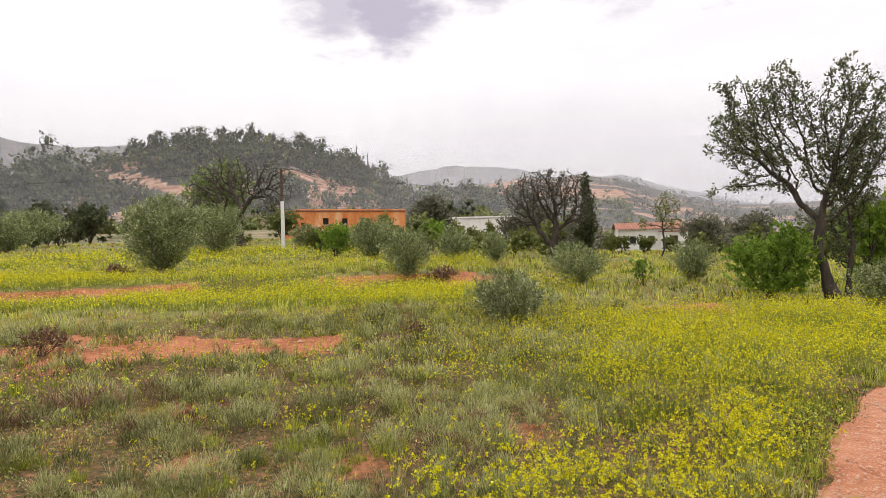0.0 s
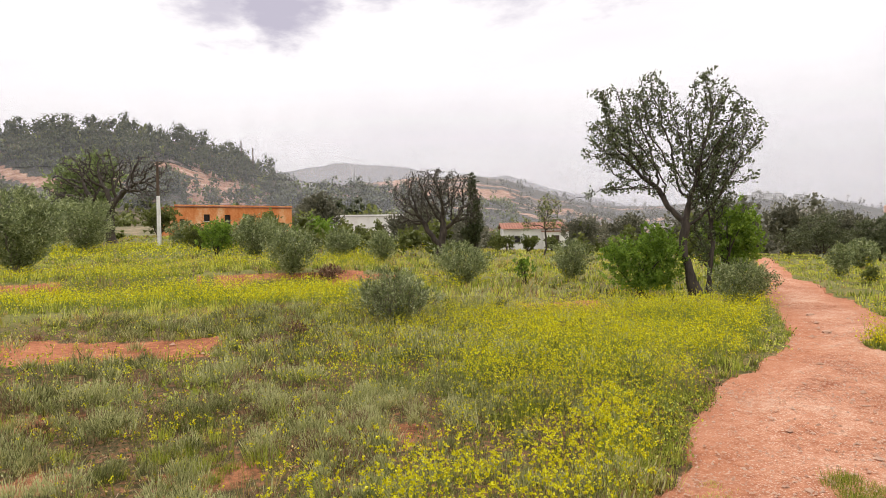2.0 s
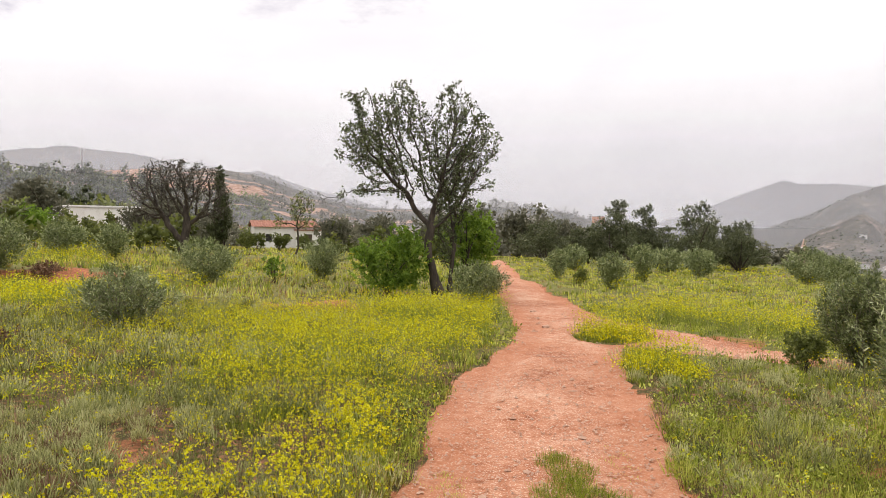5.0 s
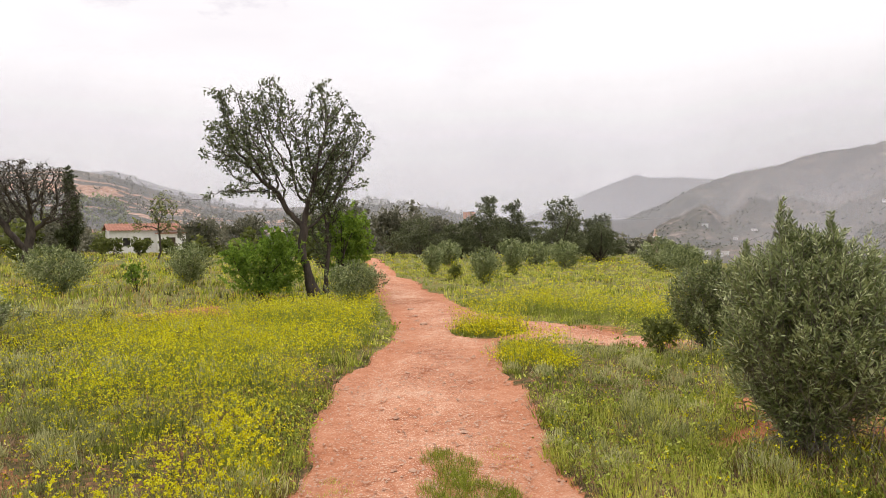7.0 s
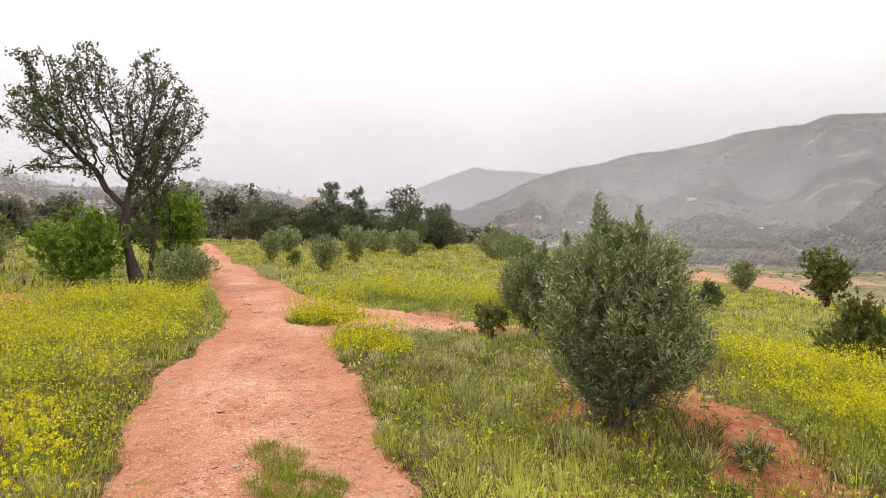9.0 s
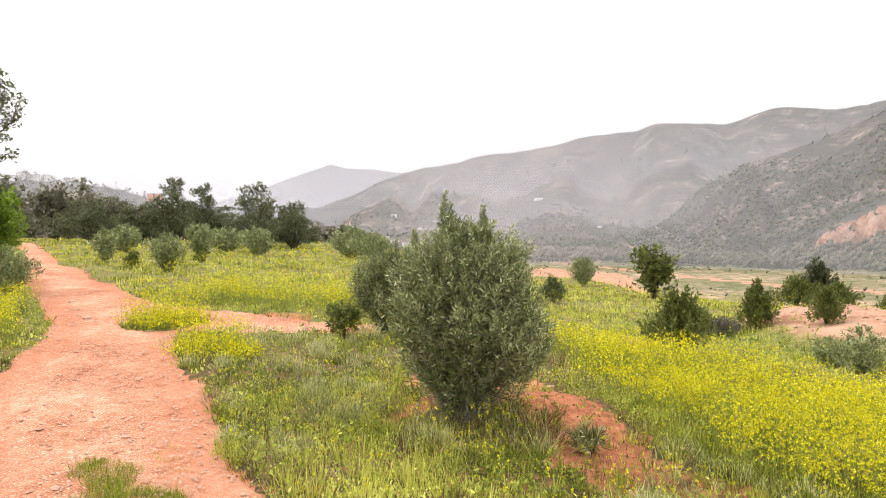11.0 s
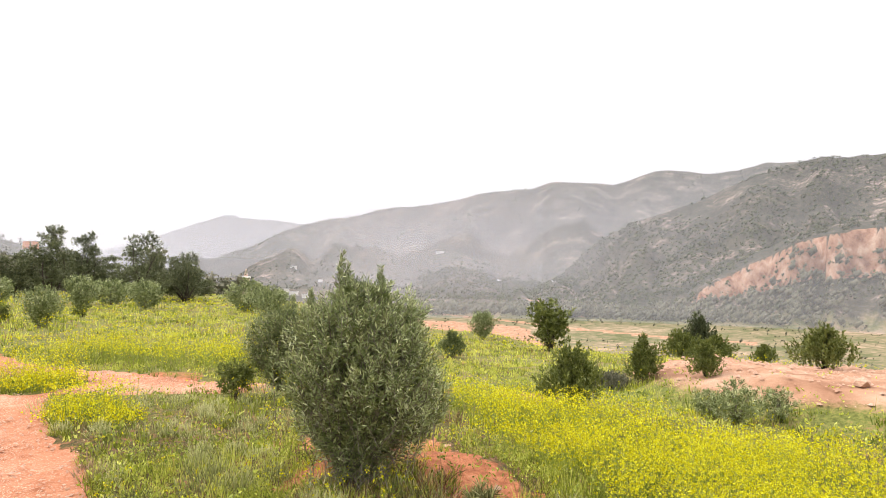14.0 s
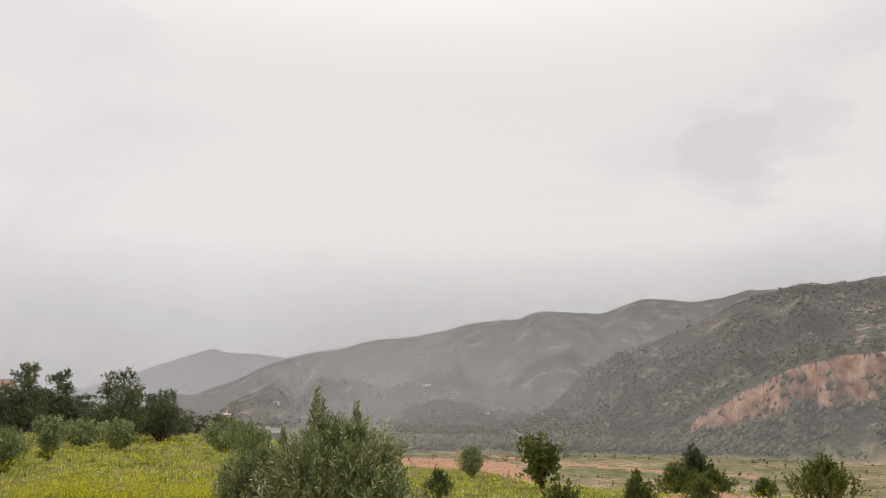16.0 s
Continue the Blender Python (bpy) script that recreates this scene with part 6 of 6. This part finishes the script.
def farmhouse(name, p1, p2, top, depth, wall_mat, holes, label, doors=(), parapet=0.0, roof=None):
    """A low building whose front runs from p1 to p2."""
    d = Vector((p2[0] - p1[0], p2[1] - p1[1], 0))
    w = d.length
    z = min(float(land(*p1)), float(land(*p2)))
    thing = tagged(new(name), label, "house")
    thing.matrix_world = Matrix.Translation((p1[0], p1[1], z)) @ Matrix.Rotation(math.atan2(d.y, d.x), 4, "Z")
    h = top - z
    bm = bmesh.new()
    front_wall(bm, w, h, 0.35, holes)
    bpart("front_wall", bm, wall_mat, thing)
    bm = bmesh.new()
    slab(bm, 0, 0.35, 0.35, depth - 0.35, -1.5, h)
    bpart("end_wall", bm, wall_mat, thing)
    bm = bmesh.new()
    slab(bm, w - 0.35, w, 0.35, depth - 0.35, -1.5, h)
    bpart("end_wall", bm, wall_mat, thing)
    bm = bmesh.new()
    slab(bm, 0, w, depth - 0.35, depth, -1.5, h)
    bpart("back_wall", bm, wall_mat, thing)
    if roof is None:
        bm = bmesh.new()
        slab(bm, -0.12, w + 0.12, -0.12, depth + 0.12, h, h + 0.16)
        bpart("flat_roof", bm, M_TILE if wall_mat is M_ORANGE else M_CONC, thing, "weathered flat roof edge", 0.03)
        bm = bmesh.new()
        slab(bm, -0.04, w + 0.04, -0.04, 0.2, h + 0.16, h + 0.30)
        bpart("parapet", bm, wall_mat, thing)
    else:
        bm = bmesh.new()
        n = int(w / 0.28)
        for side in (0, 1):
            for i in range(n):
                x0 = -0.3 + (w + 0.6) * i / n
                x1, xm = x0 + (w + 0.6) / n, x0 + (w + 0.6) / n / 2
                ya, yb = (-0.35, depth / 2) if side == 0 else (depth + 0.35, depth / 2)
                lo = [bm.verts.new((x, ya, h + dz)) for x, dz in ((x0, 0), (xm, 0.09), (x1, 0))]
                hi = [bm.verts.new((x, yb, h + roof + dz)) for x, dz in ((x0, 0), (xm, 0.09), (x1, 0))]
                for q in (0, 1):
                    bm.faces.new((lo[q], lo[q + 1], hi[q + 1], hi[q]))
        bpart("tiled_roof", bm, M_TILE, thing, "faded red tiled roof")
        for xg in (0.0, w - 0.3):
            bm = bmesh.new()
            tri = [bm.verts.new((xg + e, y, zz)) for e in (0, 0.3) for y, zz in ((0, h), (depth, h), (depth / 2, h + roof - 0.05))]
            for f in ((0, 1, 2), (5, 4, 3), (0, 3, 4, 1), (1, 4, 5, 2), (2, 5, 3, 0)):
                bm.faces.new([tri[i] for i in f])
            bpart("gable", bm, wall_mat, thing)
    for i, o in enumerate(holes):
        # window holes get a near-black panel, painted as the dark room behind
        bm = bmesh.new()
        slab(bm, o[0] - 0.05, o[1] + 0.05, 0.22, 0.30, o[2] - 0.05, o[3] + 0.05)
        leafy = bpart("door" if i in doors else "window", bm, M_WOOD if i in doors else M_DARK, thing, "dark plank door" if i in doors else "dark panel standing in for the unlit room behind")
        bm = bmesh.new()
        slab(bm, o[0] - 0.08, o[1] + 0.08, -0.05, 0.2, o[2] - 0.09, o[2])
        bpart("sill", bm, M_CONC, leafy)
    return thing


farmhouse("orange_farmhouse", (-53.3, 63.6), (-46.25, 77.2), 5.1, 5.0, M_ORANGE,
          [(0.5, 1.1, 0.2, 2.0), (3.4, 4.2, 1.75, 2.55), (6.0, 6.8, 1.3, 2.5), (9.2, 10.0, 1.6, 2.4), (12.4, 13.2, 1.2, 2.2)], "long orange-washed farmhouse with peeling flat roof", doors=(0,))
farmhouse("white_farmhouse", (-49.2, 84.0), (-40.5, 91.0), 4.05, 5.0, M_WHITE, [(2.0, 2.8, 1.0, 1.9), (6.6, 7.4, 1.0, 1.9)], "low whitewashed farmhouse among trees")
wh = farmhouse("white_farmhouse", (-42.6, 85.2), (-34.4, 90.0), 4.0, 5.0, M_WHITE, [(1.4, 2.2, 1.0, 1.9), (4.6, 5.5, 0.0, 2.0), (7.4, 8.2, 1.0, 1.9)], "whitewashed farmhouse with a square chimney", doors=(1,))
bm = bmesh.new()
slab(bm, 2.2, 3.2, 1.6, 2.5, 2.2, 3.3)
slab(bm, 2.1, 3.3, 1.5, 2.6, 3.3, 3.42)
bpart("chimney", bm, M_WHITE, wh, "square whitewashed chimney", 0.02)
hs = farmhouse("tiled_house", (-17.6, 75.4), (-11.0, 77.6), 1.75, 5.0, M_WHITE, [(1.2, 1.9, 0.9, 1.7), (3.2, 3.9, 0.9, 1.7)], "white house with a faded red tiled roof", roof=0.75)
bm = bmesh.new()
front_wall(bm, 2.6, 2.1, 0.3, [(0.9, 1.6, 0.1, 1.7)])
slab(bm, 0, 0.3, 0.3, 2.2, -1.5, 2.1)
slab(bm, 2.3, 2.6, 0.3, 2.2, -1.5, 2.1)
wing = bpart("porch", bm, M_WHITE, hs, "projecting white porch")
wing.location = (4.4, -2.2, 0)
bm = bmesh.new()
slab(bm, -0.1, 2.7, -0.15, 2.3, 2.1, 2.22)
roofp = bpart("porch_roof", bm, M_TILE, hs)
roofp.location = (4.4, -2.2, 0)
bm = bmesh.new()
slab(bm, 0.85, 1.65, 0.2, 0.27, 0.05, 1.75)
dr = bpart("door", bm, M_WOOD, hs, "dark plank door")
dr.location = (4.4, -2.2, 0)

# far houses of the valley villages
for i, (x, y, w, h, m_) in enumerate(((465.4, 439.3, 11, 4, M_WHITE), (377.2, 297.2, 4, 2.6, M_WHITE), (343.8, 229.5, 3, 2.2, M_WHITE), (335.8, 489.7, 7, 3, M_WHITE), (349.0, 446.3, 6, 3, M_WHITE), (313.2, 421.0, 4, 3, M_WHITE),
                                      (199.5, 289.9, 6, 2.6, M_WHITE), (214.6, 329.7, 7, 2.6, M_WHITE), (201.2, 278.0, 4, 2.2, M_WHITE), (222.0, 330.0, 4, 2.4, M_WHITE), (187.0, 262.0, 4, 2, M_WHITE), (206, 345, 5, 2.5, M_WHITE),
                                      (56.0, 538.0, 6, 4, M_WHITE), (63.0, 541.0, 5, 5, M_WHITE), (70.0, 538.0, 7, 4, M_WHITE), (78.0, 540.0, 5, 4.5, M_WHITE), (90.0, 536.0, 5, 3.5, M_WHITE), (143.0, 520.0, 9, 6, M_ORANGE))):
    th = tagged(new("village_house"), "far orange-washed house on the wooded crest" if m_ is M_ORANGE else "far small whitewashed house on the slope", "house", "far village houses")
    z = float(land(x, y))
    if i < 12:
        w, h = w * 0.75, h * 0.62
    th.matrix_world = Matrix.Translation((x, y, z)) @ Matrix.Rotation(-math.atan2(x, y) + 0.25 * math.sin(i * 2.1), 4, "Z")
    bm = bmesh.new()
    slab(bm, -w / 2, w / 2, 0, w * 0.6, -5, h)
    bpart("wall", bm, m_, th)
    bm = bmesh.new()
    slab(bm, -w / 2 - 0.2, w / 2 + 0.2, -0.2, w * 0.6 + 0.2, h, h + 0.35)
    bpart("roof", bm, M_CONC, th)
k = Mat("pink_plaster", 0.9, 0.15)
M_PINK = k.color(k.ramp(k.noise(2, 5), [(0.3, (0.42, 0.28, 0.22)), (0.7, (0.56, 0.42, 0.35))])).m
th = tagged(new("minaret"), "slender pale pink tower rising over trees", "tower")
th.location = (118.0, 199.0, float(land(118, 199)))
bm = bmesh.new()
slab(bm, -1.0, 1.0, -1.0, 1.0, -2, 11.0)
bpart("shaft", bm, M_PINK, th)
bm = bmesh.new()
slab(bm, -1.2, 1.2, -1.2, 1.2, 11.0, 11.5)
bpart("gallery", bm, M_WHITE, th)
bm = bmesh.new()
bmesh.ops.create_cone(bm, cap_ends=True, segments=8, radius1=0.7, radius2=0.15, depth=2.4, matrix=Matrix.Translation((0, 0, 12.7)))
bpart("lantern", bm, M_PINK, th)


# ---------------------------------------------------------------- poles and wires
def pole(x, y, h, r, mat_, label, arms=1):
    th = tagged(new("utility_pole"), label, "utility pole", "utility poles")
    th.location = (x, y, float(land(x, y)) - 0.1)
    v, f, _ = tubes(np.array([[0, 0, 0.0], [0, 0, h * 0.5]]), np.array([[0, 0, h * 0.5], [0, 0, h]]), np.array([r, r * 0.82]), np.array([r * 0.82, r * 0.62]), 8)
    part("shaft", mesh("shaft", v, f, mat_), th)
    if arms == 0:
        v, f, _ = tubes(np.array([[0, 0, 0.0]]), np.array([[0, 0, 3.4]]), np.array([r + 0.012]), np.array([r * 0.80 + 0.012]), 8)
        part("whitewash", mesh("whitewash", v, f, M_WHITE), th, "whitewashed lower part")
    for a in range(arms):
        bm = bmesh.new()
        slab(bm, -0.6, 0.6, -0.06, 0.06, h - 0.3 - a * 0.5, h - 0.2 - a * 0.5)
        part_ = bpart("crossarm", bm, mat_, th)
        for ix in (-0.5, 0, 0.5):
            bm = bmesh.new()
            bmesh.ops.create_cone(bm, cap_ends=True, segments=6, radius1=0.05, radius2=0.035, depth=0.16, matrix=Matrix.Translation((ix, 0, h - 0.12 - a * 0.5)))
            bpart("insulator", bm, M_CONC, part_)
    return th


pole(-32.05, 36.63, 5.7, 0.13, M_WOOD, "dark utility pole with a whitewashed foot", 0)
pole(-180.0, 259.0, 13, 0.35, M_WOOD, "dark pole on the hilltop")
pole(-176.0, 262.0, 12, 0.35, M_WOOD, "dark pole on the hilltop")
pole(-141.0, 293.0, 13, 0.3, M_CONC, "thin far pole on the slope")


def wire(a, b, sag, r, label):
    cu = bpy.data.curves.new("wire", "CURVE")
    cu.dimensions, cu.bevel_depth, cu.bevel_resolution = "3D", r, 1
    sp = cu.splines.new("POLY")
    sp.points.add(16)
    for i, p in enumerate(sp.points):
        t = i / 16
        q = Vector(a).lerp(Vector(b), t)
        p.co = (q.x, q.y, q.z - 4 * sag * t * (1 - t), 1)
    cu.materials.append(M_DARK)
    return tagged(new("wire", cu), label, "wire", "overhead wires")


zp = float(land(-32.05, 36.63)) + 5.65
wire((-32.05, 36.63, zp), (-78.0, 24.0, zp + 1.2), 0.7, 0.018, "thin sagging wire from the concrete pole")
wire((-32.05, 36.63, zp), (-22.0, 62.0, zp - 0.8), 0.5, 0.018, "thin sagging wire towards the houses")

# ---------------------------------------------------------------- curtains that stand in for haze before the hills
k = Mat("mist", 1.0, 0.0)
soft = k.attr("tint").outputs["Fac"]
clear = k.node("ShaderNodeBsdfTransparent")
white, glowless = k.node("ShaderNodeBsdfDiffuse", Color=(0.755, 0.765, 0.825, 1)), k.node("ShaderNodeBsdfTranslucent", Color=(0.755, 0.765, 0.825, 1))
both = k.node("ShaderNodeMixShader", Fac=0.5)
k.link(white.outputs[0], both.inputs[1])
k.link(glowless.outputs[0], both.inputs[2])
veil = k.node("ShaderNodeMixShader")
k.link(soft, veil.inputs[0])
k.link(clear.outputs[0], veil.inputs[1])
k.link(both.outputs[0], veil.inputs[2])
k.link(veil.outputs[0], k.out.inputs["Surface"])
M_HAZE = k.m


def haze_curtain(r, amount, a0, a1, el0, el1):
    """A thin curtain along an arc that stands in for mist and haze, thinning out upwards."""
    a = np.radians(np.linspace(a0, a1, 60))
    e = np.array([-0.3, el0, el1])
    z = 1.6 + r * np.tan(np.radians(e))
    z[0] = -30
    Aa, Z = np.meshgrid(a, z)
    v = np.stack([r * np.sin(Aa), r * np.cos(Aa), Z], -1).reshape(-1, 3)
    ends = sstep(0, 0.08, np.linspace(0, 1, 60)) * sstep(1, 0.92, np.linspace(0, 1, 60))
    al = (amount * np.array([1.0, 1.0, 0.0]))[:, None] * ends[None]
    i = np.arange(len(v)).reshape(3, 60)
    f = np.stack([i[:-1, :-1], i[:-1, 1:], i[1:, 1:], i[1:, :-1]], -1).reshape(-1, 4)
    return tagged(new("mist", mesh("mist", v, f, M_HAZE, al.ravel())), "thin grey curtain standing in for mist and haze before the hills", "mist", kind="stuff")


# stacked pale sheets add the haze of distance as surfaces
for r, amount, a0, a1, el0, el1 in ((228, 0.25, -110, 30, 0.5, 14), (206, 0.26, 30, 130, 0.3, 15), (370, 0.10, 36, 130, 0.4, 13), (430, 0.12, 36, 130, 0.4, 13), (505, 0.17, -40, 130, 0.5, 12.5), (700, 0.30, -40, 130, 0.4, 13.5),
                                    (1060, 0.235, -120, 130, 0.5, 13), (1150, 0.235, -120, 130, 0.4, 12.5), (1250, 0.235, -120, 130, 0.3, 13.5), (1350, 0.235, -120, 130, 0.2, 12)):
    haze_curtain(r, amount, a0, a1, el0, el1)
